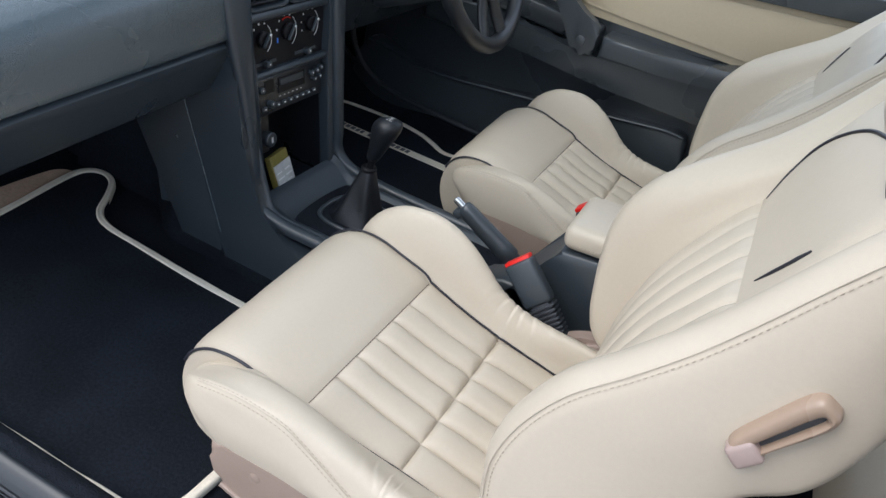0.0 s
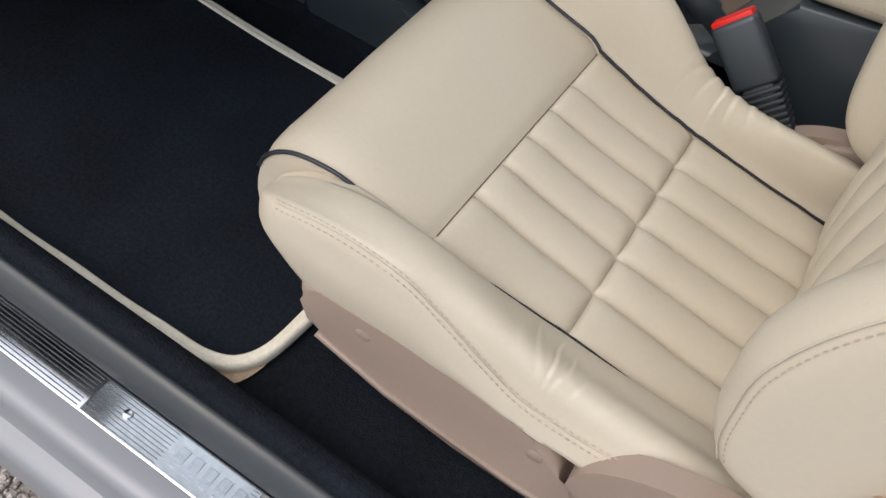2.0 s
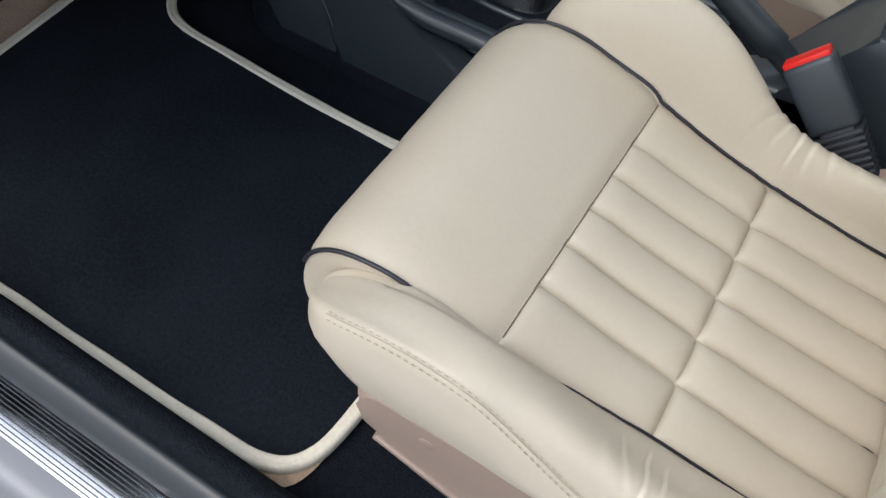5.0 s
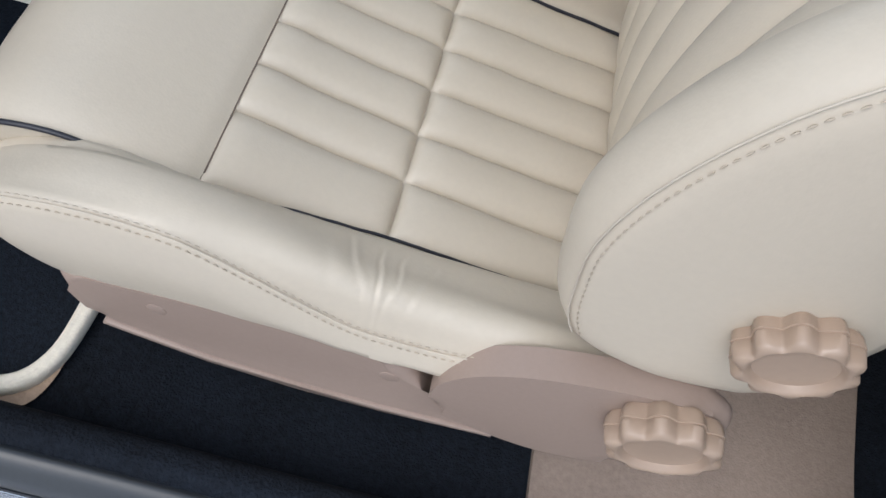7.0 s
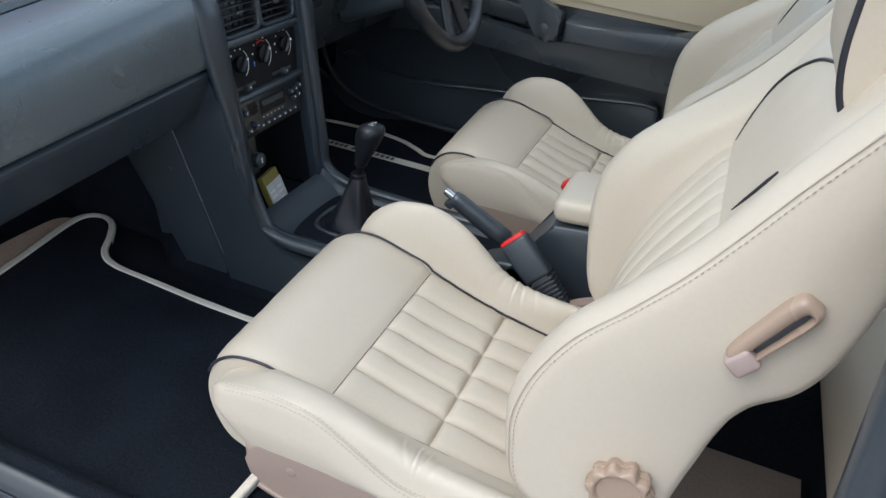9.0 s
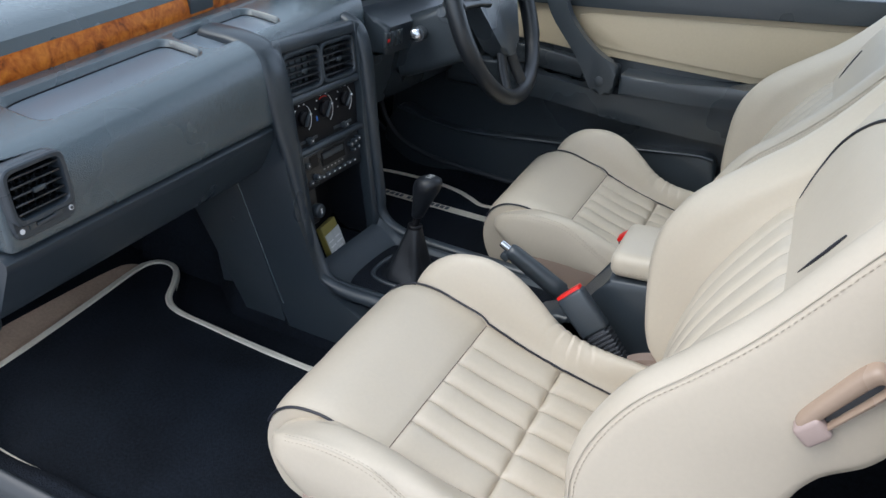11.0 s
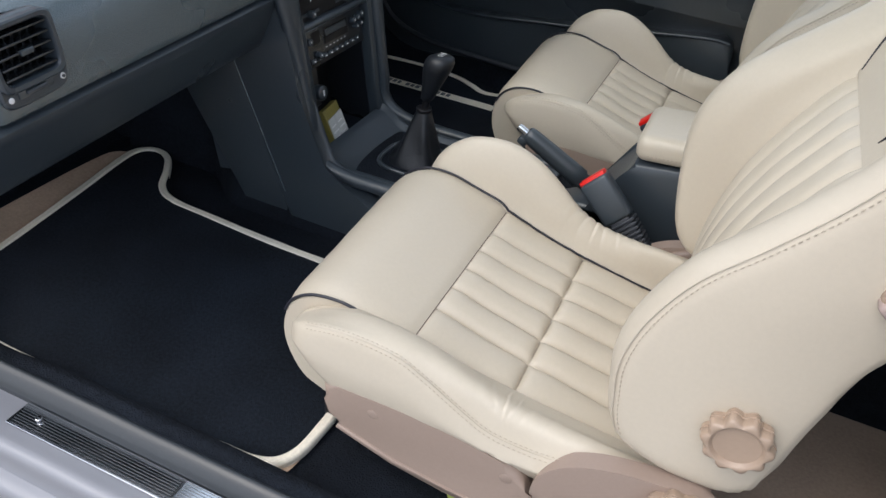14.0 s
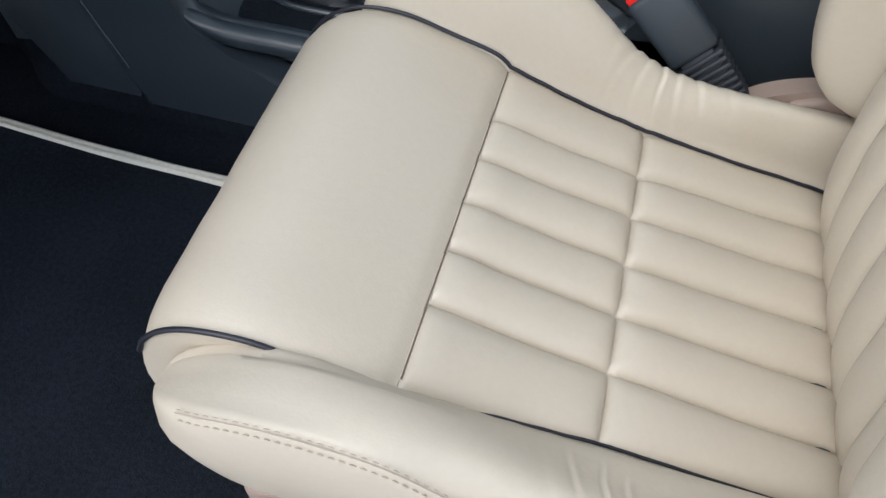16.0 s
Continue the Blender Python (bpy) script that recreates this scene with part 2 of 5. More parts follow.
def block(name, lo, hi, mat, parent=None, label="", bevel=0.004, segments=3, m=None):
    """A box between two corners with rounded edges, moved by the pose m."""
    bm = bmesh.new()
    bmesh.ops.create_cube(bm, size=1)
    lo, hi = np.array(lo, float), np.array(hi, float)
    for v in bm.verts:
        v.co = Vector((lo + hi) / 2 + np.array(v.co) * (hi - lo))
    if bevel:
        bmesh.ops.bevel(bm, geom=list(bm.edges), offset=min(bevel, 0.45 * min(hi - lo)), segments=segments, profile=0.5, affect="EDGES")
    if m is not None:
        bm.transform(m)
    return part(name, bm, mat, parent, label)


def prism(name, outline, plane, lo, hi, mat, parent=None, label="", bevel=0.004, segments=3, n=0, m=None):
    """An outline of two coordinates, drawn out along the third axis (plane "xz" along y, and so on) from lo to hi, with rounded rims."""
    pts = spline(outline, n, True) if n else np.array(outline, float)
    bm = bmesh.new()
    order = {"xz": (0, 2, 1), "yz": (1, 2, 0), "xy": (0, 1, 2)}[plane]
    rows = []
    for d in (lo, hi):
        row = []
        for a, b in pts:
            co = [0.0] * 3
            co[order[0]], co[order[1]], co[order[2]] = a, b, d
            row.append(bm.verts.new(co))
        rows.append(row)
    k = len(pts)
    bm.faces.new(rows[0])
    bm.faces.new(rows[1][::-1])
    for i in range(k):
        bm.faces.new((rows[0][i], rows[1][i], rows[1][(i + 1) % k], rows[0][(i + 1) % k]))
    if bevel:
        rim = [e for e in bm.edges if abs(e.verts[0].co[order[2]] - e.verts[1].co[order[2]]) < 1e-9]
        bmesh.ops.bevel(bm, geom=rim, offset=bevel, segments=segments, profile=0.5, affect="EDGES")
    if m is not None:
        bm.transform(m)
    return part(name, bm, mat, parent, label, 50)


def disc(name, centre, r, thick, mat, parent=None, label="", axis="y", n=24, bevel=0.001, m=None):
    a = np.linspace(0, 2 * math.pi, n, endpoint=False)
    plane = {"y": "xz", "x": "yz", "z": "xy"}[axis]
    k = {"y": (0, 2, 1), "x": (1, 2, 0), "z": (0, 1, 2)}[axis]
    out = np.stack([centre[k[0]] + r * np.cos(a), centre[k[1]] + r * np.sin(a)], 1)
    return prism(name, out, plane, centre[k[2]] - thick / 2, centre[k[2]] + thick / 2, mat, parent, label, bevel, 2, m=m)


def smooth_step(a, b, x):
    t = np.clip((x - a) / (b - a), 0, 1)
    return t * t * (3 - 2 * t)


# ---- seats ----
from mathutils.bvhtree import BVHTree

ROLL = [(-0.100, 0.045), (-0.132, 0.062), (-0.156, 0.100), (-0.163, 0.140), (-0.152, 0.181), (-0.122, 0.207), (-0.080, 0.214), (-0.035, 0.206), (0.015, 0.190)]
PANEL_A = [(0.015, 0.190), (0.055, 0.175), (0.097, 0.161), (0.138, 0.150)]
PANEL_B = [(0.138, 0.150), (0.185, 0.138), (0.235, 0.126), (0.305, 0.112)]
HALF = 0.157
PUFFS = 6
EDGE_F = [(0.264, 0.203), (0.244, 0.238), (0.236, 0.275), (0.233, 0.315), (0.244, 0.365), (0.270, 0.418), (0.307, 0.463), (0.342, 0.508), (0.371, 0.553), (0.396, 0.595), (0.420, 0.633), (0.446, 0.672), (0.476, 0.708), (0.512, 0.735)]
EDGE_FR = [(0.266, 0.200), (0.247, 0.240), (0.237, 0.285), (0.231, 0.330), (0.229, 0.372), (0.237, 0.412), (0.258, 0.452), (0.290, 0.487), (0.325, 0.519), (0.358, 0.549), (0.388, 0.585), (0.418, 0.628), (0.452, 0.680), (0.500, 0.725)]
EDGE_R = [(0.352, 0.190), (0.382, 0.212), (0.392, 0.245), (0.399, 0.288), (0.405, 0.325), (0.412, 0.362), (0.428, 0.403), (0.461, 0.434), (0.478, 0.480), (0.487, 0.530), (0.503, 0.580), (0.522, 0.630), (0.542, 0.680), (0.556, 0.722)]
CORE_A = [(0.306, 0.095), (0.288, 0.150), (0.281, 0.200), (0.279, 0.250), (0.284, 0.305), (0.297, 0.360), (0.318, 0.412), (0.342, 0.457), (0.366, 0.500)]
CORE_B = [(0.366, 0.500), (0.385, 0.545), (0.405, 0.590), (0.427, 0.632), (0.453, 0.675), (0.484, 0.712)]


def waist(x):
    """Half width and shift of the cushion's centre at x: it narrows towards the backrest."""
    at = (-0.2, 0.015, 0.138, 0.285, 0.33)
    return np.interp(x, at, (0.161, 0.1565, 0.1490, 0.1505, 0.150)), np.interp(x, at, (-0.004, -0.001, 0.0100, 0.0220, 0.0245))


def rib_line(k, x):
    """Where a rib that lies at k of the half width in even spacing truly lies: the outer ribs are wider in front."""
    a, b = np.interp(x, (0.015, 0.138, 0.285), (0.29, 0.32, 1 / 3)), np.interp(x, (0.015, 0.138, 0.285), (0.58, 0.63, 2 / 3))
    return math.copysign(np.interp(abs(k), (0, 1 / 3, 2 / 3, 1), (0, a, b, 1)), k)


def eased(n):
    """Numbers from 0 to 1, closer at both ends."""
    return 0.5 - 0.5 * np.cos(np.linspace(0, math.pi, n))


def channelled(segments, half, puff, sew, ribs):
    """A padded skin: profiles in x and z across y = -half..half, with ribs sewn lengthways in those segments that have them. Rings by y."""
    ys = []
    for c in range(ribs):
        ys += list(-1 + 2 * (c + eased(10)) / ribs)[: 10 if c == ribs - 1 else 9]
    ys = np.array(ys)
    rows = []
    for y in ys:
        line = []
        rib = (y + 1) / 2 * ribs
        s = abs(2 * (rib - math.floor(min(rib, ribs - 1e-6))) - 1)
        for k, (pts, n, ribbed) in enumerate(segments):
            p = spline(pts, 140)
            tan = np.gradient(p, axis=0)
            nor = np.stack([-tan[:, 1], tan[:, 0]], 1)
            nor /= np.linalg.norm(nor, axis=1)[:, None]
            at = eased(n)
            ends = 1 - np.abs(2 * at - 1) ** 9
            if ribbed:
                lift = puff * (1 - min(s, 1) ** 2.4) * ends - sew * np.exp(-(((1 - s) / 0.10) ** 2))
                lift = lift - 0.6 * sew * (np.exp(-((at / 0.015) ** 2)) + np.exp(-(((1 - at) / 0.015) ** 2)))
                lift = np.maximum(lift, -1.12 * sew)
                lift = lift + 0.0010 * noise.noise((y * 23, k * 7.0, 3.0)) * (np.exp(-((at / 0.07) ** 2)) + np.exp(-(((1 - at) / 0.07) ** 2))) + 0.0009 * np.array([noise.noise((q * 9, y * 7, 8.0 + k)) for q in at]) * ends
            else:
                lift = (0.0028 + 0.0062 * y) * np.sin(math.pi * at) ** 0.8 - 0.6 * sew * np.exp(-(((1 - at) / 0.02) ** 2))
                lift = lift - (0.004 * smooth_step(0.93, 1.0, abs(y)) + 0.003 * smooth_step(-0.80, -1.0, y)) * (1 - smooth_step(0.8, 1.0, at))
            idx = at * 139
            for j in range(0 if k == 0 else 1, n):
                a = np.array([np.interp(idx[j], range(140), p[:, 0]), np.interp(idx[j], range(140), p[:, 1])])
                b = np.array([np.interp(idx[j], range(140), nor[:, 0]), np.interp(idx[j], range(140), nor[:, 1])])
                wob = 0.0009 * noise.noise((a[0] * 14, y * 3, a[1] * 14))
                line.append(a + b * (lift[j] + wob))
        rows.append((y * half, line))
    return rows


def stitches(name, path, parent, pitch=0.0058, gap=0.0050, side=(0, 1, 0), rows=(1,)):
    """Rows of short raised thread stitches along a path."""
    path = np.array(path, float)
    run = np.r_[0, np.cumsum(np.linalg.norm(np.diff(path, axis=0), axis=1))]
    verts, faces = [], []
    for r in rows:
        for d in np.arange(0.002, run[-1] - pitch, pitch):
            a, b = (np.array([np.interp(q, run, path[:, k]) for k in range(3)]) for q in (d, d + 0.6 * pitch))
            off = np.array(side) * gap * r
            mid = (a + b) / 2
            v, f = tube_data([a + off, mid + off * 1.0 + np.array((0, 0, 0.0002)), b + off], [0.0003, 0.00065, 0.0003], 5)
            faces += [tuple(i + len(verts) for i in q) for q in f]
            verts += list(v)
    return mesh_object(name, verts, faces, STITCH, parent, "fine cream stitching, toned darker for shade", 60)


# creases across the bolsters: place, slant, depth, width
WRINKLES_OUT = ((0.108, 0.30, 0.5, 0.0042), (0.126, 0.34, 0.9, 0.0019), (0.140, 0.12, 1.6, 0.0015), (0.152, -0.14, 1.2, 0.0016), (0.166, -0.30, 0.8, 0.0021), (0.188, -0.45, 0.5, 0.0030))
WRINKLES_IN = ((0.100, 0.45, 0.6, 0.0034), (0.113, 0.55, 1.1, 0.0024), (0.124, 0.20, 1.0, 0.0026), (0.138, 0.05, 1.4, 0.0022), (0.152, -0.18, 1.0, 0.0028), (0.171, -0.35, 0.9, 0.0030), (0.192, -0.55, 0.6, 0.0042))


def cushion_bolster(y0, sgn, seat):
    xs = np.r_[-0.1238, -0.1230, -0.1210, -0.117, -0.111, -0.102, -0.091, np.linspace(-0.078, 0.090, 44)[:-1], np.linspace(0.090, 0.215, 110)[:-1], np.linspace(0.215, 0.312, 24)]
    if sgn < 0:
        top = spline([(-0.13, 0.192), (-0.112, 0.199), (-0.085, 0.208), (-0.050, 0.215), (-0.010, 0.2195), (0.030, 0.2175), (0.075, 0.206), (0.115, 0.192), (0.150, 0.183), (0.210, 0.178), (0.330, 0.172)], 120)
    else:
        top = spline([(-0.13, 0.243), (-0.090, 0.257), (-0.055, 0.274), (-0.005, 0.280), (0.045, 0.262), (0.085, 0.232), (0.122, 0.203), (0.160, 0.190), (0.210, 0.186), (0.330, 0.180)], 120)
    seam = spline([(-0.13, 0.190), (-0.105, 0.199), (-0.07, 0.2095), (-0.035, 0.2145), (0.0, 0.214), (0.03, 0.2085), (0.065, 0.191), (0.10, 0.171), (0.135, 0.155), (0.18, 0.152), (0.225, 0.156), (0.330, 0.162)], 120)
    pan = spline([(-0.16, 0.190), (-0.115, 0.205), (-0.06, 0.208), (0.015, 0.190), (0.138, 0.150), (0.330, 0.108)], 120)
    rings, edge = [], []
    for x in xs:
        zt, zs, zp = (np.interp(x, c[:, 0], c[:, 1]) for c in (top, seam, pan))
        zb = 0.098
        fold = math.exp(-(((x - 0.150) / 0.026) ** 2))
        inn = waist(x)[0] + sgn * waist(x)[1]
        tip = (1 - smooth_step(-0.105, -0.03, x)) * (sgn < 0)
        if sgn < 0:
            rise = zt - zp
            keys = [(inn - 0.011, zb), (inn - 0.009, zp - 0.035), (inn - 0.0035, zp - 0.006 - 0.010 * tip), (inn + 0.001, zp + 0.002 - 0.016 * tip), (inn + 0.010, zp + 0.40 * rise - 0.014 * tip), (0.170, zp + 0.74 * rise - 0.009 * tip), (0.183, zp + 0.95 * rise - 0.005 * tip), (0.194, zt - 0.002 * tip), (0.203, zt - 0.25 * (zt - zs)), (0.2095, zs + 0.0028), (0.2125, zs - 0.0010), (0.2160, zs - 0.010), (0.2195, 0.6 * zs + 0.4 * zb), (0.2150, zb + 0.030), (0.205, zb + 0.010), (0.190, zb)]
        else:
            keys = [(inn - 0.011, zb), (inn - 0.009, zp - 0.035), (inn - 0.0025, zp - 0.004 - 0.006 * tip), (inn + 0.0025, zp + 0.010 - 0.019 * tip), (0.5 * (inn + 0.009) + 0.5 * 0.168, zp + 0.62 * (zt - zp) - 0.013 * tip), (0.179, zt - 0.003 - 0.010 * tip), (0.190, zt - 0.0015 - 0.005 * tip), (0.202, zt - 0.35 * (zt - zs)), (0.2105, zs + 0.004), (0.2130, zs - 0.0005), (0.2180, zs - 0.010), (0.2225, 0.6 * zs + 0.4 * zb), (0.2195, zb + 0.024), (0.208, zb + 0.006), (0.190, zb)]
        ring = spline(keys, 72, True)
        for i, (y, z) in enumerate(ring):
            if zp < z and 0.158 < y < 0.214:
                w = math.sin(math.pi * (y - 0.158) / 0.056)
                for cx, sl, dp, wd in WRINKLES_OUT if sgn < 0 else WRINKLES_IN:
                    q = x - cx - sl * (y - 0.188) - 0.005 * noise.noise((y * 45, cx * 90, sgn * 4.0))
                    ring[i, 1] += w ** 0.6 * dp * (0.0009 if sgn < 0 else 0.0012) * (math.exp(-(((q - 1.5 * wd) / (1.5 * wd)) ** 2)) * 0.7 - math.exp(-((q / wd) ** 2)))
            ring[i] += 0.0012 * noise.noise((x * 22, y * 22, z * 22 + sgn))
        if x < -0.078:
            k = max(1 - ((-0.078 - x) / 0.0460) ** 2.1, 0) ** (1 / 2.1)
            c = np.array((0.177, 0.170))
            ring = c + (ring - c) * (0.04 + 0.96 * k)
        if -0.100 < x < 0.262:
            edge.append((x, y0 + sgn * (0.2132 if sgn < 0 else 0.2138), np.interp(x, seam[:, 0], seam[:, 1]) + 0.0007))
        back = (0.86 if sgn < 0 else 0.62) * (1 - smooth_step(-0.115, 0.02 if sgn < 0 else 0.0, x))
        rings.append([(x + back * max(0.0, (0.168 if sgn < 0 else 0.150) - z), y0 + sgn * y, z) for y, z in ring])
    v, f = loft(rings)
    b = mesh_object("cushion_bolster", v, f, LEATHER, seat, "", 70)
    edge = np.array(edge)
    edge[:, 1] -= sgn * 0.0015 * (edge[:, 0] < -0.085)
    tube("seam", edge, 0.0006, THREAD, b, "double-stitched outer seam", 6)
    stitches("stitching", edge + np.array((0, sgn * 0.0006, 0)), b, side=(0, sgn * 0.28, -0.9), rows=(-0.8, 0.9))
    return b


def back_wing(y0, sgn, seat):
    n = 70
    fr, re = spline(EDGE_F if sgn < 0 else EDGE_FR, n), spline(EDGE_R, n)
    rings, edge = [], []
    for i in range(n):
        f, r = fr[i], re[i]
        u = i / (n - 1)
        d = (f - r) / np.linalg.norm(f - r)
        f = f - d * (0.004 if sgn < 0 else 0.0)
        inner = 0.150 - 0.022 * smooth_step(0.15, 0.75, u)
        deep = (0.050 if sgn < 0 else 0.062) - (0.022 if sgn < 0 else 0.034) * smooth_step(0.3, 0.8, u)
        keys = [(r + d * 0.012, 0.120), (r + d * 0.002, 0.180), (r + d * 0.001, 0.203), (r + d * 0.010, 0.2125), (r + 0.5 * (f - r), 0.2185), (f - d * 0.020, 0.2160), (f - d * 0.004, 0.2120), (f, 0.2085), (f + d * 0.0065, 0.198), (f + d * 0.0085, 0.184), (f + d * 0.002, 0.168), (f - d * 0.4 * deep, inner + 0.008), (f - d * 0.9 * deep, inner), (f - d * (deep + 0.03), inner - 0.012)]
        ring = spline([(*p, y) for p, y in keys], 60, True)
        ring[:, :2] += 0.001 * np.array([[noise.noise(Vector(q * 14) + Vector((sgn, 0, 0))), noise.noise(Vector(q * 14) + Vector((sgn, 5, 0)))] for q in ring])
        k = 1.0
        if u < 0.05:
            k = 0.55 + 0.45 * math.sqrt(1 - (1 - u / 0.05) ** 2)
        if u > 0.93:
            k = 0.35 + 0.65 * math.sqrt(max(1 - ((u - 0.93) / 0.07) ** 2, 0))
        c = np.array((*(0.5 * (f + r)), 0.175))
        ring = c + (ring - c) * k
        rings.append([(a, y0 + sgn * y, z) for a, z, y in ring])
        p = f - d * 0.0012
        if 0.03 < u < 0.93:
            edge.append((p[0], y0 + sgn * 0.2122, p[1]))
    v, f = loft(rings)
    b = mesh_object("back_bolster", v, f, LEATHER, seat, "", 70)
    tube("seam", edge, 0.0006, THREAD, b, "double-stitched edge seam", 6)
    stitches("stitching", np.array(edge) + np.array((0.004, sgn * 0.0016, 0.0)), b, side=(0.9, sgn * 0.12, -0.3), rows=(0.25,))
    return b


def wavy_knob(name, centre, r, parent, sgn, label, thick=1.0):
    """A hand wheel with ten lobes, its face turned outwards."""
    cx, cy, cz = centre
    rings = []
    for out, k, lobe in ((0.000, 0.90, 0.8), (0.004, 0.97, 1.0), (0.012, 1.0, 1.0), (0.0125, 0.965, 1.0), (0.0132, 0.965, 1.0), (0.014, 0.985, 1.0), (0.0235, 0.965, 1.0), (0.0255, 0.93, 0.95), (0.0270, 0.80, 0.35), (0.0268, 0.73, 0.05), (0.0255, 0.69, 0.0), (0.0215, 0.63, 0.0), (0.0210, 0.05, 0.0)):
        ring = []
        for a in np.linspace(0, 2 * math.pi, 160, endpoint=False):
            w = (0.5 + 0.5 * math.sin(10 * a + 0.5)) ** 0.8
            ring.append((cx + r * k * (1 - 0.16 * lobe * (1 - w)) * math.cos(a), cy + sgn * out * thick, cz + r * k * (1 - 0.16 * lobe * (1 - w)) * math.sin(a)))
        rings.append(ring)
    v, f = loft(rings)
    return mesh_object(name, v, f, KNOB, parent, label, 45)


def seat(y0, outer, label):
    """A sports seat whose centre line lies at y0; outer: the side (-1 or 1) that carries the handles."""
    s = thing("front_seat", (0.12, y0, 0.0), label, "car seat", "front seats")
    rows = channelled([(ROLL, 34, False), (PANEL_A, 26, True), (PANEL_B, 26, True)], HALF, 0.0074, 0.0044, PUFFS)
    rings = []
    for y, line in rows:
        k = y / HALF
        rings.append([(x, y0 + waist(x)[1] + rib_line(k, x) * waist(x)[0], z) for x, z in line] + [(0.305, y0 + k * 0.139, 0.045)])
    v, f = loft(rings)
    mesh_object("seat_cushion", v, f, LEATHER, s, "ribbed cream leather centre of the cushion", 50)
    # the groove's shade drawn as a thin dark tube along the seam
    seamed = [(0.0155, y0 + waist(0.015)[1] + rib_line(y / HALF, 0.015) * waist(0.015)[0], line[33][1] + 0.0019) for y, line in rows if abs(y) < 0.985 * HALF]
    tube("cross_seam", seamed, 0.0006, SEAM_SHADE, s, "dark line for the shade in the sewn groove", 6)
    for sgn in (-1, 1):
        cushion_bolster(y0, sgn, s)
        k = 0 if sgn < 0 else -1
        y, line = rows[k]
        line = np.array(line)
        line = line[int(np.argmax(line[:, 1] > (0.150 if sgn < 0 else 0.120))):]
        lift = 0.0025 + 0.0045 * smooth_step(-0.03, 0.03, line[:, 0])
        path = np.stack([line[:, 0], [y0 + waist(q)[1] + sgn * (waist(q)[0] + 0.0005 - 0.003 * smooth_step(-0.03, 0.03, q)) for q in line[:, 0]], line[:, 1] + lift], 1)
        path[:14, 0] -= 0.001
        size = 0.0017
        if sgn < 0:
            path[:, 2] -= 0.0075 * smooth_step(-0.070, -0.005, path[:, 0]) * (1 - 0.62 * smooth_step(0.03, 0.09, path[:, 0]))
            size = np.interp(spline(path, 90)[:, 0], (-0.05, 0.03), (0.0019, 0.0012))
        tube("piping", spline(path, 90), size, PIPING, s, "dark navy piping", 8)
        back_wing(y0, sgn, s)
    # backrest centre
    core = channelled([(CORE_A, 40, True), (CORE_B, 24, False)], 0.142, 0.0055, 0.0035, PUFFS)
    rings = []
    for y, line in core:
        # the profile climbs, so the padding lies on its far side: turn it towards the cushion
        rings.append([(x, y0 + y, z) for x, z in line] + [(0.535, y0 + y, 0.70), (0.475, y0 + y, 0.48), (0.405, y0 + y, 0.35), (0.375, y0 + y, 0.20)])
    v, f = loft(rings)
    mesh_object("backrest", v, f, LEATHER, s, "ribbed cream leather centre of the backrest", 50)
    padding, faces = [], []
    for ob in s.children:
        if ob.name.startswith(("backrest", "back_bolster")):
            faces += [tuple(i + len(padding) for i in f.vertices) for f in ob.data.polygons]
            padding += [q.co.copy() for q in ob.data.vertices]
    skin = BVHTree.FromPolygons(padding, faces)
    for arc in (((0.121, 0.508), (0.130, 0.537), (0.130, 0.567), (0.112, 0.597), (0.072, 0.622), (0.030, 0.633), (0.0, 0.636)), ((-0.086, 0.516), (-0.094, 0.534), (-0.101, 0.552), (-0.106, 0.568))):
        line = []
        for y, z in spline([(-outer * q, w) for q, w in arc], 44):
            hit = skin.ray_cast(Vector((0.0, y0 + y, z)), Vector((1, 0, 0)))[0]
            line.append((hit.x - 0.0006, y0 + y, z))
        line = np.array(line)
        line[1:-1, 0] = (line[:-2, 0] + line[1:-1, 0] + line[2:, 0]) / 3
        tube("insert_piping", line, np.interp(range(44), (0, 14, 34, 43), (0.0005, 0.0019, 0.0021, 0.0012)), PIPING, s, "dark navy piping", 8)
    # head restraint
    side = [(x + 0.008, z) for x, z in [(0.432, 0.606), (0.417, 0.628), (0.408, 0.655), (0.404, 0.690), (0.405, 0.735), (0.418, 0.790), (0.450, 0.822), (0.490, 0.818), (0.515, 0.780), (0.520, 0.700), (0.505, 0.635), (0.470, 0.606)]]
    h = prism("head_restraint", side, "xz", y0 - 0.095, y0 + 0.095, LEATHER, s, "", 0.010, 5, 60)
    loop = spline(side[:8], 60)
    tube("piping", [(x - 0.001, y0 + outer * 0.0935, z) for x, z in loop], 0.0030, PIPING, h, "dark navy piping", 8)
    # lower frame and runners
    block("seat_base", (-0.085, y0 - 0.165, 0.040), (0.30, y0 + 0.165, 0.112), BLACK, s, "black seat pan", 0.012)
    for sgn in (-1, 1):
        block("runner", (-0.095, y0 + sgn * 0.150 - 0.014, 0.001), (0.33, y0 + sgn * 0.150 + 0.014, 0.044), STEEL, s, "dark steel runner", 0.004)
    # side cover, hinge cover and handles
    for sgn in (-1, 1):
        lo, hi = sorted((y0 + sgn * 0.190, y0 + sgn * 0.2172))
        cover = [(-0.066, 0.130), (-0.045, 0.1345), (0.03, 0.137), (0.10, 0.134), (0.145, 0.127), (0.170, 0.118), (0.184, 0.103), (0.190, 0.086), (0.202, 0.074), (0.25, 0.066), (0.31, 0.066), (0.315, 0.056), (0.25, 0.045), (0.16, 0.041), (0.10, 0.043), (0.03, 0.052), (-0.02, 0.061), (-0.046, 0.072), (-0.060, 0.100)]
        c = prism("side_cover", cover, "xz", lo, hi, TAUPE, s, "taupe plastic side cover", 0.010, 6, 76)
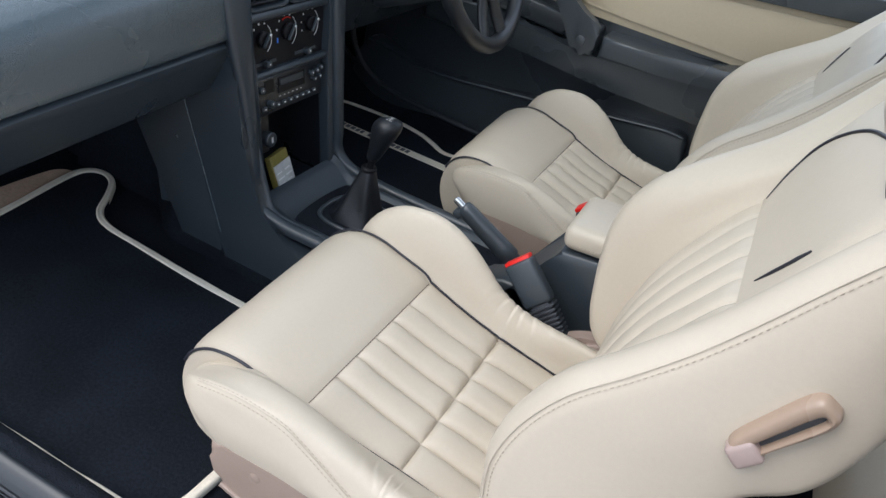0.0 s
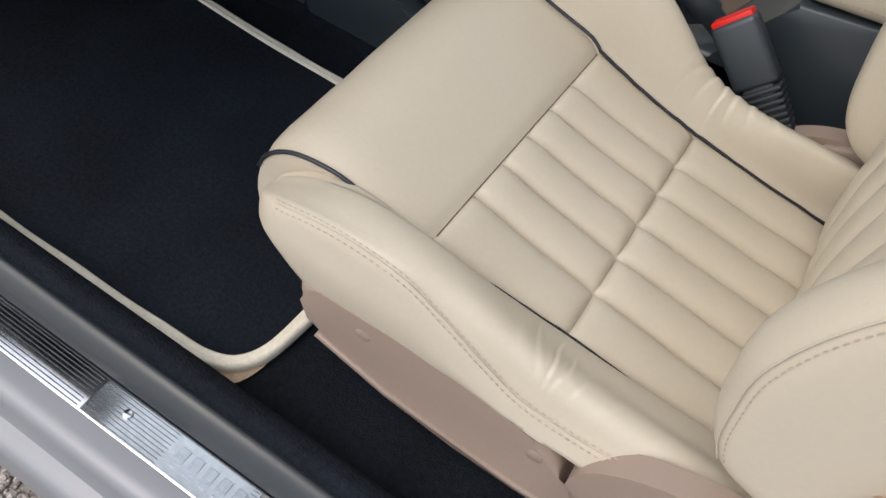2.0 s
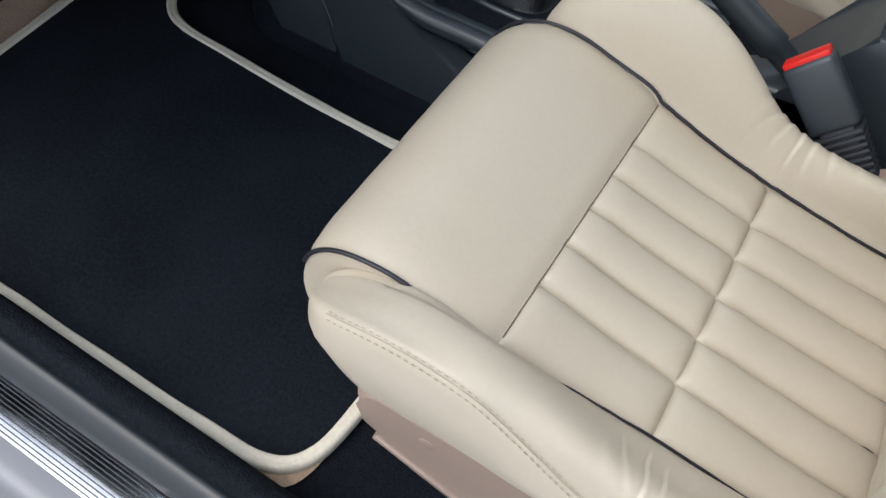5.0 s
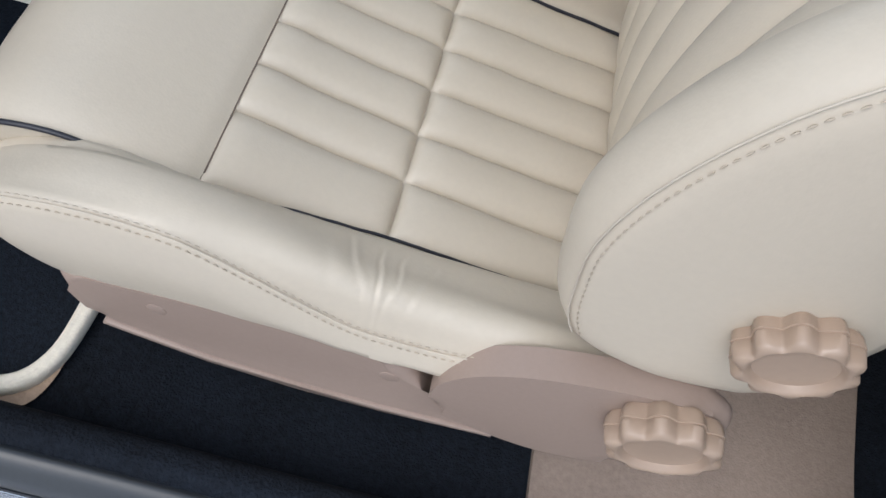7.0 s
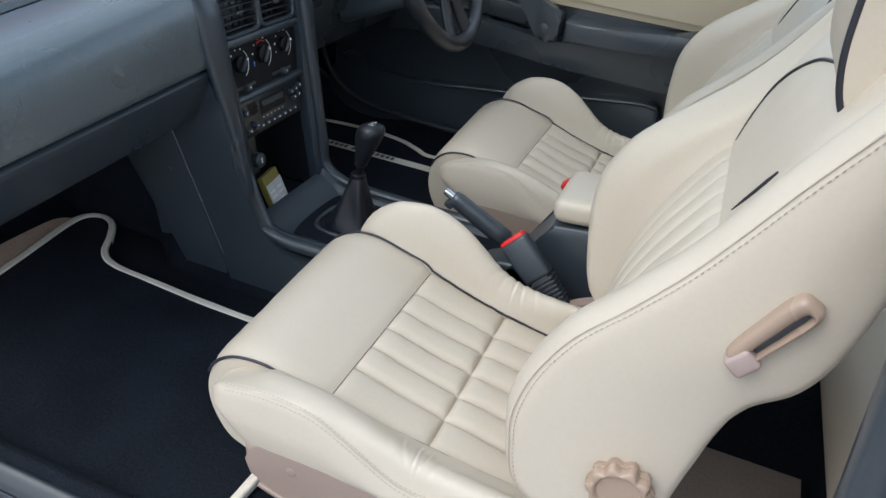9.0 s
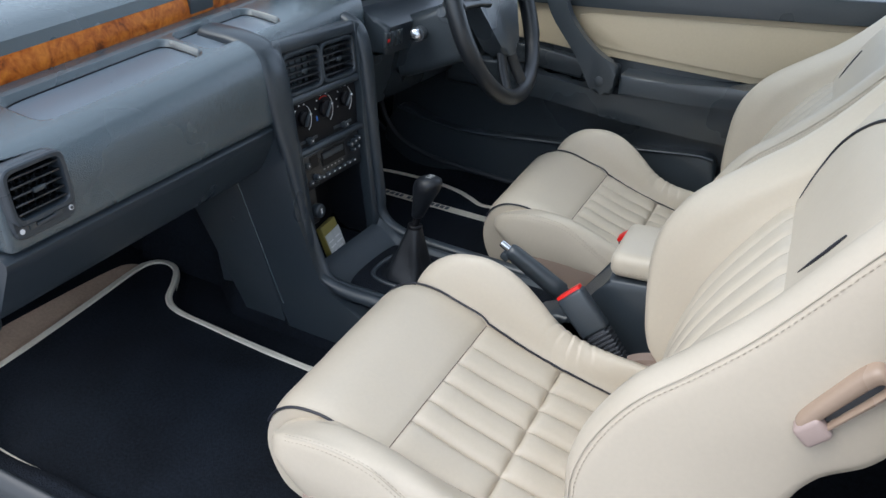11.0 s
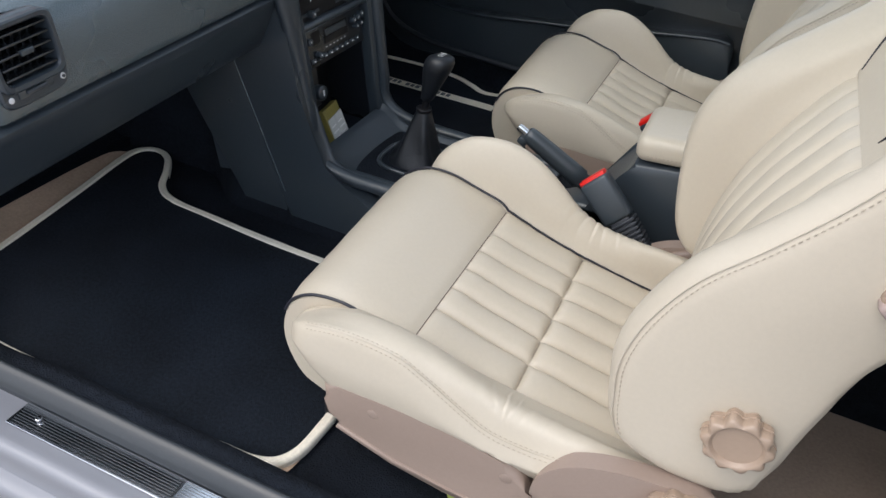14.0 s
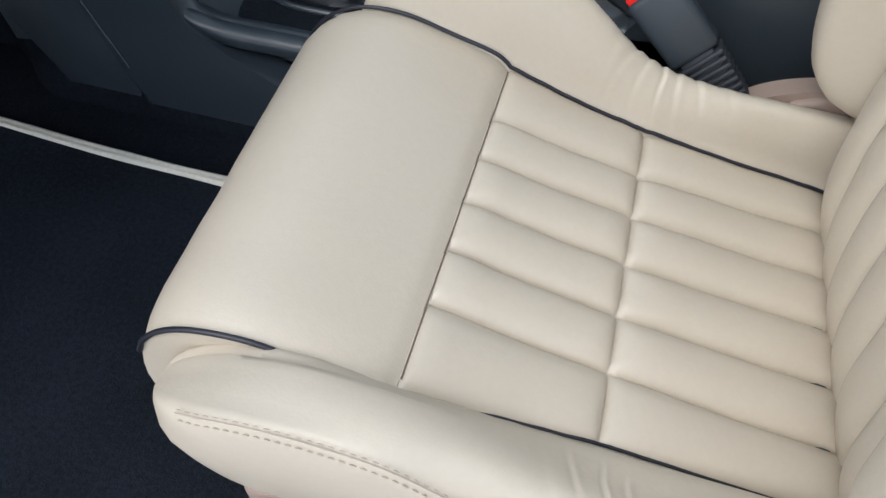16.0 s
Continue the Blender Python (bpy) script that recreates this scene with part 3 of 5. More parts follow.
        prism("lip", [(-0.046, 0.070), (0.03, 0.049), (0.10, 0.040), (0.16, 0.038), (0.25, 0.042), (0.25, 0.048), (0.16, 0.045), (0.10, 0.047), (0.03, 0.056), (-0.043, 0.077)], "xz", min(lo, hi) - 0.003, max(lo, hi) + 0.003, TAUPE, c, "", 0.002, 2)
        for cx, cz in ((0.000, 0.114), (0.163, 0.103)):
            disc("clip", (cx, y0 + sgn * 0.2171, cz), 0.0072, 0.0010, TAUPE, c, "", "y", 20, 0.0008)
        hinge = [(0.192, 0.108), (0.195, 0.134), (0.208, 0.156), (0.230, 0.174), (0.258, 0.186), (0.295, 0.194), (0.333, 0.198), (0.361, 0.192), (0.373, 0.176), (0.366, 0.140), (0.350, 0.095), (0.330, 0.070), (0.28, 0.060), (0.23, 0.072), (0.20, 0.088)]
        lo, hi = sorted((y0 + sgn * 0.205, y0 + sgn * 0.2265))
        g = prism("hinge_cover", hinge, "xz", lo, hi, TAUPE, s, "rounded taupe plastic hinge cover", 0.0105, 9, 72)
        if sgn == outer:
            wavy_knob("adjuster_knob", (0.334, y0 + sgn * 0.2265, 0.168), 0.037, g, sgn, "scalloped tan plastic hand wheel", 0.85)
            wavy_knob("adjuster_knob", (0.351, y0 + sgn * 0.2150, 0.284), 0.0315, s, sgn, "scalloped tan plastic hand wheel", 0.78)
            # tilt lever in its slotted bezel
            ax = Matrix.Translation((0.4215, y0 + sgn * 0.2195, 0.487)) @ Matrix.Rotation(radians(-60), 4, "Y")
            rings = []
            for out, lx, lz in ((-0.004, 0.0410, 0.0128), (0.004, 0.0404, 0.0122), (0.0085, 0.0388, 0.0108), (0.0100, 0.0362, 0.0085), (0.0096, 0.0335, 0.0058), (0.0075, 0.0315, 0.0038), (-0.002, 0.0305, 0.0030)):
                ring = []
                for t in np.linspace(0, 2 * math.pi, 56, endpoint=False):
                    cx = math.copysign(abs(math.cos(t)) ** 0.38, math.cos(t)) * lx
                    cz = math.copysign(abs(math.sin(t)) ** 0.55, math.sin(t)) * lz * (1 + 0.16 * cx / 0.04) + 0.0022 - 0.0040 * (lz < 0.006)
                    ring.append(ax @ Vector((cx, sgn * out, cz)))
                rings.append(ring)
            v, f = loft(rings, True, False)
            bz = mesh_object("lever_bezel", v, f, KNOB, s, "tan plastic bezel with a dark slot", 50)
            block("slot", (-0.031, -0.0015, -0.0060), (0.031, 0.0015, 0.0025), BLACK, bz, "dark slot", 0.001, 2, ax @ Matrix.Translation((0, sgn * 0.0005, 0)))
            block("lever", (-0.044, -0.006, -0.017), (-0.021, 0.012, 0.003), PINK, bz, "pinkish grey tilt lever", 0.004, 3, ax @ Matrix.Scale(sgn, 4, (0, 1, 0)) @ Matrix.Rotation(radians(8), 4, "Y"))
    return s


seat(0.015, -1, "cream ribbed leather sports seat with navy piping, passenger side")
driver = seat(0.727, 1, "cream ribbed leather sports seat with navy piping, behind the steering wheel")
tip = Matrix.Translation((0.29, 0, 0.15)) @ Matrix.Rotation(radians(5.8), 4, "Y") @ Matrix.Translation((-0.29, 0, -0.15))
for ob in driver.children:
    if ob.name.startswith(("back", "insert", "head")):
        for o in (ob, *ob.children):
            o.data.transform(tip)
# ---- the shell of the car ----
def setting(ob, label, category):
    return tagged(ob, label, category, kind="structure")


# floor pan with toe board and heel board, one folded sheet
prof = [(-1.05, 0.36), (-0.99, 0.22), (-0.91, 0.085), (-0.86, 0.022), (-0.82, 0.000), (-0.60, 0.000), (-0.30, 0.000), (0.30, 0.000), (0.60, 0.000), (0.618, 0.006), (0.624, 0.03), (0.626, 0.165), (0.66, 0.195), (1.30, 0.20)]
top = spline(prof, 120)
rings = []
for y in np.linspace(-0.30, 1.03, 40):
    rings.append([(x, y, z + 0.002 * noise.noise((x * 9, y * 9, 0))) for x, z in top] + [(x, y, z - 0.03) for x, z in top[::-1]])
v, f = loft(rings)
setting(mesh_object("floor", v, f, CARPET), "black carpeted car floor with toe board", "floor")


def sill(y0, sgn, name, label):
    """Door sill in section: carpeted inner hump, plastic trim, painted step; sgn 1 goes outwards to -y."""
    def run(points, nm, mat, lab, x0=-0.80, x1=0.66, parent=None):
        p = spline(points, 40)
        inner = [(a + 0.0, b - 0.012) for a, b in p[::-1]]
        rr = []
        for x in np.linspace(x0, x1, 60):
            lift = 0.10 * smooth_step(-0.48, -0.72, x) ** 2
            bow = -0.02 * smooth_step(-0.50, -0.80, x)
            hump = 0.012 * smooth_step(-0.50, -0.38, x) - 0.005
            rr.append([(x, y0 - sgn * (a + bow), b + lift + hump * smooth_step(-0.060, -0.045, a) * smooth_step(-0.019, -0.034, a) + 0.0012 * noise.noise((x * 14, a * 30, 2))) for a, b in list(p) + inner])
        v, f = loft(rr)
        return mesh_object(nm, v, f, mat, parent, lab)

    ob = run([(-0.062, -0.006), (-0.057, 0.010), (-0.051, 0.033), (-0.044, 0.045), (-0.032, 0.0505), (-0.019, 0.0505)], name, CARPET, "")
    setting(ob, label, "door sill")
    run([(-0.022, 0.0495), (-0.017, 0.0530), (-0.010, 0.0500), (-0.002, 0.041), (0.003, 0.0325)], "sill_trim", TRIM, "dark grey plastic sill trim", parent=ob)
    run([(0.002, 0.026), (0.030, 0.027), (0.058, 0.026), (0.066, 0.020), (0.069, 0.006), (0.072, -0.004), (0.084, -0.008), (0.092, -0.016), (0.095, -0.050), (0.088, -0.110), (0.06, -0.17)], "sill_panel", PAINT, "silver painted sill panel", -0.95, 1.0, parent=ob)
    return ob


near_sill = sill(-0.318, 1, "sill_near", "door sill with black carpet, grey trim and silver paint")
sill(1.048, -1, "sill_far", "door sill with black carpet, grey trim and silver paint")

# tread plate on the near sill
plate = thing("tread_plate", (-0.10, -0.343, 0.03), "brushed metal ribbed tread plate with blank centre panel", "tread plate")
block("plate", (-0.405, -0.3575, 0.0285), (0.235, -0.3225, 0.0320), POLISHED, plate, "polished metal plate", 0.0012, 2)
for k in range(9):
    y = -0.3545 + k * 0.0036
    for a, b in ((-0.401, -0.170), (0.005, 0.231)):
        block("groove", (a, y - 0.0005, 0.0316), (b, y + 0.0005, 0.0322), BLACK, plate, "", 0)
block("centre_panel", (-0.166, -0.3560, 0.0320), (0.0, -0.3240, 0.0328), POLISHED, plate, "bright metal panel with raised bars", 0.0004, 1)
for k in range(9):
    y = -0.3545 + k * 0.0036
    for a, b in ((-0.164, -0.085), (0.0 - 0.008, -0.002)):
        block("groove", (a, y - 0.0003, 0.0325), (b, y + 0.0003, 0.0330), BLACK, plate, "", 0)
for k in range(5):
    block("emblem_bar", (-0.076 + k * 0.0145, -0.349, 0.0327), (-0.067 + k * 0.0145, -0.331, 0.0334), ALLOY, plate, "grey raised bar", 0.0006, 1)
for x in (-0.373, -0.131, 0.105):
    d = disc("screw", (x, -0.337, 0.0342), 0.0042, 0.0022, CHROME, plate, "cross-head screw", "z", 18, 0.0008)
    block("slot", (x - 0.0026, -0.3375, 0.0348), (x + 0.0026, -0.3365, 0.0355), BLACK, d, "", 0)

# transmission tunnel
rings = []
for x in np.linspace(-0.80, 0.66, 50):
    h = 0.105
    w = 1 - 0.42 * smooth_step(-0.50, -0.60, x)
    rings.append([(x, 0.365 + a * w, b) for a, b in spline([(-0.165, -0.01), (-0.155, 0.03), (-0.125, h - 0.02), (-0.09, h), (0.09, h), (0.125, h - 0.02), (0.155, 0.03), (0.165, -0.01)], 36)])
v, f = loft(rings)
setting(mesh_object("tunnel", v, f, CARPET), "black carpeted transmission tunnel", "tunnel")

setting(block("heater_box", (-0.98, 0.285, 0.0), (-0.47, 0.455, 0.34), CARPET, bevel=0.01), "black carpeted box behind the centre console", "heater box")
# bulkhead, far body side, roof, rear panel, pillars: they close the place
setting(block("bulkhead", (-1.10, -0.36, 0.0), (-1.06, 1.09, 0.62), CARPET, bevel=0.0), "black bulkhead behind the dashboard", "bulkhead")
# assumed roof, never in view: added and sized to shade seats and dash
setting(block("roof", (0.60, -0.20, 1.02), (1.35, 0.93, 1.06), LINING, bevel=0.015), "unseen grey headlining under the rear roof", "roof")
setting(block("roof_bar", (-0.20, 0.215, 1.015), (0.61, 0.515, 1.055), LINING, bevel=0.015), "unseen grey bar between two glass roof panels", "roof bar")
setting(block("roof_header", (-0.25, -0.20, 1.015), (-0.18, 0.93, 1.055), LINING, bevel=0.015), "unseen grey windscreen header rail", "roof rail")
# unseen panes added to weaken the light from overhead
for lo, hi in ((-0.20, 0.213), (0.517, 0.93)):
    setting(block("roof_glass", (-0.178, lo, 1.030), (0.598, hi, 1.036), ROOF_GLASS, bevel=0.0), "unseen smoked glass roof panel, added to dim the top light", "roof glass")
screen = []
for x, z in ((-0.985, 0.61), (-0.60, 0.835), (-0.255, 1.030)):
    k = (x + 0.985) / 0.73
    screen.append([(x, -0.27 + 0.07 * k, z), (x - 0.03, 0.365, z + 0.005), (x, 1.00 - 0.07 * k, z), (x - 0.004, 1.00 - 0.07 * k, z + 0.004), (x - 0.034, 0.365, z + 0.009), (x - 0.004, -0.27 + 0.07 * k, z + 0.004)])
v, f = loft(screen)
setting(mesh_object("windscreen", v, f, SCREEN_GLASS), "pale green laminated windscreen", "windscreen")
for y, x1 in ((-0.335, -0.78), (1.075, -0.56)):
    setting(block("footwell_side", (-1.10, y - 0.012, -0.02), (x1, y + 0.012, 0.60), CARPET, bevel=0.006), "black carpeted footwell side", "footwell wall")
trim = [(0.493 - 0.1 * (z - 0.43), -0.314, z) for z in np.linspace(0.0, 0.98, 24)]
pl = setting(tube("pillar_trim", trim, 0.019, PLASTIC, n=14), "grey plastic trim along the rear door edge", "pillar trim")
setting(prism("rear_quarter", [(0.508, -0.15), (1.35, -0.15), (1.35, 0.62), (0.95, 0.64), (0.80, 1.04), (0.62, 1.04), (0.440, 0.98), (0.484, 0.55), (0.508, 0.30), (0.508, 0.05)], "xz", -0.372, -0.328, PAINT, bevel=0.012), "silver painted rear quarter panel", "body panel")
setting(block("rear_panel", (1.30, -0.36, 0.0), (1.34, 1.09, 0.62), LEATHER, bevel=0.01), "cream rear bulkhead", "rear wall")
for y, sg in ((-0.30, 1), (1.03, -1)):
    p = spline([(-0.98, y, 0.60), (-0.60, y + sg * 0.05, 0.82), (-0.20, y + sg * 0.11, 1.03)], 20)
    setting(tube("windscreen_pillar", p, 0.028, PLASTIC, n=12), "grey windscreen pillar", "pillar")
    p = spline([(0.66, y - sg * 0.01, 0.0), (0.68, y + sg * 0.0, 0.55), (0.72, y + sg * 0.05, 0.80), (0.80, y + sg * 0.11, 1.03)], 20)
    setting(tube("door_pillar", p, 0.032, PLASTIC, n=12), "grey door pillar", "pillar")

# ---- ground outside ----
verts, faces = [], []
n = 60
for i in range(n + 1):
    for j in range(n + 1):
        x, y = -30 + 60 * i / n, -30 + 60 * j / n
        verts.append((x, y, -0.36))
for i in range(n):
    for j in range(n):
        faces.append((i * (n + 1) + j, (i + 1) * (n + 1) + j, (i + 1) * (n + 1) + j + 1, i * (n + 1) + j + 1))
setting(mesh_object("ground", verts, faces, EARTH), "pale gravel drive beside the car", "ground")
rng = random.Random(4)
shapes = []
for k in range(24):
    bm = bmesh.new()
    bmesh.ops.create_icosphere(bm, subdivisions=1, radius=1)
    sc = (rng.uniform(0.8, 1.25), rng.uniform(0.6, 1.0), rng.uniform(0.45, 0.75))
    for q in bm.verts:
        k2 = 1 + 0.42 * noise.noise((q.co.x * 1.9 + 9 * k, q.co.y * 1.9, q.co.z * 1.9))
        q.co = Vector((q.co.x * sc[0], q.co.y * sc[1], q.co.z * sc[2])) * k2
    bm.verts.ensure_lookup_table()
    shapes.append((np.array([q.co for q in bm.verts]), [tuple(w.index for w in fc.verts) for fc in bm.faces]))
    bm.free()
verts, faces = [], []
for k in range(15000):
    x, y = rng.uniform(-0.80, 0.10), rng.uniform(-0.95, -0.38)
    r = 0.0030 + 0.0062 * rng.random() ** 2
    sv, sf = shapes[k % len(shapes)]
    turn = np.array(Euler((rng.uniform(-0.5, 0.5), rng.uniform(-0.5, 0.5), rng.uniform(0, 6.28))).to_matrix())
    base = len(verts)
    verts += list(sv @ turn.T * r + np.array((x, y, -0.36 + r * 0.3 + rng.uniform(0, 0.008))))
    faces += [tuple(i + base for i in q) for q in sf]
gravel = mesh_object("gravel", verts, faces, STONE, None, "", 24)
tagged(gravel, "loose pale gravel stones on the drive", "gravel", kind="stuff")
nt = STONE.node_tree
geo, hue, src = nt.nodes.new("ShaderNodeNewGeometry"), nt.nodes.new("ShaderNodeMix"), nt.nodes["Principled BSDF"].inputs["Base Color"].links[0].from_socket
hue.data_type, hue.blend_type = "RGBA", "MULTIPLY"
hue.inputs["Factor"].default_value = 0.75
tone = nt.nodes.new("ShaderNodeValToRGB")
tone.color_ramp.elements[0].color, tone.color_ramp.elements[1].color = (0.45, 0.40, 0.37, 1), (1.0, 0.97, 0.94, 1)
nt.links.new(geo.outputs["Random Per Island"], tone.inputs["Fac"])
nt.links.new(src, hue.inputs[6])
nt.links.new(tone.outputs["Color"], hue.inputs[7])
nt.links.new(hue.outputs[2], nt.nodes["Principled BSDF"].inputs["Base Color"])

# ---- floor mats ----
def mat_outline(points, n=260):
    return spline(points, n, True)


def floor_mat(points, label, name="floor_mat"):
    out = mat_outline(points)
    c = out.mean(0)
    th = thing(name, (c[0], c[1], 0.004), label, "floor mat", "floor mats")
    rings = []
    for z, k in ((0.003, 1.0), (0.0125, 1.0)):
        rings.append([(x, y, z) for x, y in out])
    for k in (0.9, 0.7, 0.45, 0.2, 0.02):
        rings.append([(c[0] + (x - c[0]) * k, c[1] + (y - c[1]) * k, 0.0125 + 0.0016 * noise.noise((x * k * 8, y * k * 8, 4))) for x, y in out])
    v, f = loft(rings)
    mesh_object("carpet_top", v, f, MAT, th, "black pile")
    path = [(x, y, 0.0105) for x, y in out]
    p = np.array(path)
    tan = np.roll(p, -1, 0) - np.roll(p, 1, 0)
    out2 = np.stack([tan[:, 1], -tan[:, 0], 0 * tan[:, 0]], 1) / np.linalg.norm(tan, axis=1)[:, None]
    if (out2 * (p - np.array((c[0], c[1], 0)))).sum() < 0:
        out2 = -out2
    tape = [(0.0068, -0.006), (0.0074, -0.001), (0.0062, 0.0040), (0.0036, 0.0056), (0.0010, 0.0050), (-0.0002, 0.0046), (-0.0018, 0.0054), (-0.0044, 0.0054), (-0.0062, 0.0036), (-0.0066, -0.001), (-0.0060, -0.006)]
    rings = []
    for i, q in enumerate(p):
        wob = noise.noise((q[0] * 11, q[1] * 11, 6.0))
        rings.append([q + out2[i] * (a * (1 + 0.22 * wob)) + np.array((0, 0, b + 0.0012 * wob + 0.0004 * noise.noise((q[0] * 60, q[1] * 60, a * 300)))) for a, b in tape])
    rings.append(rings[0])
    v, f = loft(rings, True, False)
    mesh_object("binding", v, f, BINDING, th, "cream folded tape edge", 50)
    return th


floor_mat([(-0.672, -0.215), (-0.700, -0.165), (-0.715, -0.06), (-0.735, 0.08), (-0.754, 0.200), (-0.751, 0.246), (-0.724, 0.264), (-0.690, 0.252), (-0.658, 0.212), (-0.628, 0.166), (-0.585, 0.142), (-0.50, 0.135), (-0.38, 0.128), (-0.26, 0.126), (-0.16, 0.126), (-0.105, 0.110), (-0.085, 0.06), (-0.084, -0.06), (-0.085, -0.165), (-0.093, -0.225), (-0.125, -0.252), (-0.20, -0.256), (-0.38, -0.259), (-0.54, -0.259), (-0.61, -0.250)], "black carpet mat with cream bound edge in the passenger footwell")
dm = floor_mat([(-0.672, 0.93), (-0.700, 0.88), (-0.715, 0.78), (-0.735, 0.64), (-0.730, 0.56), (-0.700, 0.535), (-0.60, 0.535), (-0.45, 0.54), (-0.26, 0.545), (-0.16, 0.55), (-0.105, 0.58), (-0.085, 0.65), (-0.084, 0.80), (-0.09, 0.90), (-0.125, 0.945), (-0.20, 0.945), (-0.285, 0.915), (-0.335, 0.938), (-0.385, 0.962), (-0.46, 0.976), (-0.54, 0.976), (-0.63, 0.962)], "black carpet mat with cream bound edge and pale strip, driver footwell")
strip = block("strip", (-0.62, 0.830, 0.0125), (-0.24, 0.857, 0.0150), BINDING, dm, "pale woven strip with dark bars", 0.0008, 1)
bx = -0.55
for w in (0.012, 0.010, 0.011, 0.009, 0.008, 0.0, 0.009, 0.009, 0.010, 0.0, 0.012, 0.010, 0.010, 0.010, 0.009):
    if w:
        block("bar", (bx, 0.836, 0.0148), (bx + w, 0.851, 0.0156), BLACK, strip, "", 0)
    bx += w + 0.004 if w else 0.010

# tan mat that peeps out from under the passenger mat
th = thing("under_mat", (-0.45, -0.05, 0.002), "tan carpet mat beneath the black passenger mat", "floor mat")
under = [(-0.70, -0.235), (-0.765, -0.20), (-0.788, -0.12), (-0.792, 0.05), (-0.790, 0.17), (-0.782, 0.215), (-0.755, 0.232), (-0.71, 0.20), (-0.60, 0.09), (-0.30, 0.09), (-0.12, 0.05), (-0.085, -0.10), (-0.083, -0.20), (-0.089, -0.246), (-0.108, -0.262), (-0.16, -0.255), (-0.40, -0.25), (-0.58, -0.25)]
out = mat_outline(under)
rise = lambda x: 0.012 * max(0.0, (-0.735 - x) / 0.055)
rings = []
c = out.mean(0)
for z, k in ((0.001, 1), (0.0045, 1), (0.0045, 0.93), (0.0045, 0.85), (0.0045, 0.6), (0.0045, 0.3), (0.0045, 0.02)):
    rings.append([(c[0] + (x - c[0]) * k, c[1] + (y - c[1]) * k, z + rise(c[0] + (x - c[0]) * k)) for x, y in out])
v, f = loft(rings[1:], True, False)
mesh_object("carpet_top", v, f, TAN, th, "tan pile")

# rear footwell mat
th = thing("rear_mat", (0.45, 0.0, 0.002), "plain tan carpet mat in the rear footwell", "floor mat", "floor mats")
prism("carpet_top", [(0.300, -0.265), (0.292, -0.22), (0.292, 0.10), (0.300, 0.20), (0.34, 0.262), (0.45, 0.275), (0.575, 0.272), (0.602, 0.25), (0.604, 0.15), (0.585, -0.02), (0.568, -0.15), (0.562, -0.24), (0.545, -0.268), (0.45, -0.275), (0.35, -0.275)], "xy", 0.002, 0.010, DRAB, th, "", 0.003, 2, 90)
th = thing("rear_mat", (0.45, 0.73, 0.002), "plain tan carpet mat in the rear footwell", "floor mat", "floor mats")
prism("carpet_top", [(0.30, 0.98), (0.292, 0.80), (0.30, 0.52), (0.45, 0.50), (0.59, 0.53), (0.60, 0.75), (0.565, 0.97), (0.45, 0.99)], "xy", 0.002, 0.010, DRAB, th, "", 0.003, 2, 60)

# lime foam scrap under the passenger seat
th = thing("foam_scrap", (0.115, -0.19, 0.0), "lime green foam scrap lying under the seat", "foam")
prism("foam", [(0.088, -0.172), (0.098, -0.184), (0.118, -0.187), (0.134, -0.178), (0.136, -0.145), (0.090, -0.145)], "xy", 0.001, 0.022, LIME, th, "", 0.004, 2)

# ---- rear bench ----
th = thing("rear_bench", (0.85, 0.365, 0.20), "cream leather rear bench with navy piping", "rear seat")
for y0, lab in ((0.02, ""), (0.71, "")):
    rings = []
    for y in np.linspace(-0.30, 0.30, 40):
        k = 1 - abs(y / 0.30) ** 8
        p = spline([(0.64, 0.165), (0.590, 0.170), (0.573, 0.182), (0.566, 0.215), (0.578, 0.258), (0.625, 0.288), (0.72, 0.300), (0.86, 0.282), (1.08, 0.25)], 34)
        rings.append([(x + 0.02 * (1 - k), y0 + y, z - 0.03 * (1 - k)) for x, z in p] + [(1.08, y0 + y, 0.12)])
    v, f = loft(rings)
    cu = mesh_object("bench_cushion", v, f, LEATHER, th, "cream leather bench cushion")
    for sgn in (-1, 1):
        p = spline([(0.578, 0.180), (0.571, 0.215), (0.583, 0.253), (0.628, 0.282), (0.72, 0.294), (0.86, 0.276)], 40)
        tube("piping", [(x, y0 + sgn * (0.043 + 0.044 * math.sin(math.pi / 2 * k / 39)), z + 0.003) for k, (x, z) in enumerate(p)], 0.0034, PIPING, cu, "dark navy piping")
    rings = []
    for y in np.linspace(-0.31, 0.31, 30):
        k = 1 - abs(y / 0.31) ** 8
        p = spline([(1.00, 0.22), (1.02, 0.32), (1.06, 0.45), (1.10, 0.58), (1.14, 0.66), (1.20, 0.67)], 30)
        rings.append([(x + 0.02 * (1 - k), y0 + y, z) for x, z in p] + [(1.22, y0 + y, 0.22)])
    v, f = loft(rings)
    mesh_object("bench_back", v, f, LEATHER, th, "cream leather bench back")
sidep = setting(block("rear_side_panel", (0.70, -0.325, 0.02), (1.30, -0.295, 0.56), LEATHER, bevel=0.012), "cream leather rear side panel", "side panel")
setting(block("rear_side_panel", (0.70, 1.03, 0.02), (1.30, 1.06, 0.56), LEATHER, bevel=0.012), "cream leather rear side panel", "side panel")
# ---- dashboard ----
def dash_warp(x, y, z):
    """The dash climbs a little towards the middle of the car."""
    k = 0.008 + 0.067 * np.clip((z - 0.40) / 0.12, 0, 1)
    return (x - 0.062 * (y - 0.21), y, z + k * (y - 0.21))


dash = thing("dashboard", (-0.6, 0.36, 0.30), "dark grey dashboard with burr walnut strip and side vent", "dashboard")


TRAYS = ((-0.178, 0.121), (0.131, 0.326))
TRAY_X, TRAY_HALF = -0.500, 0.043


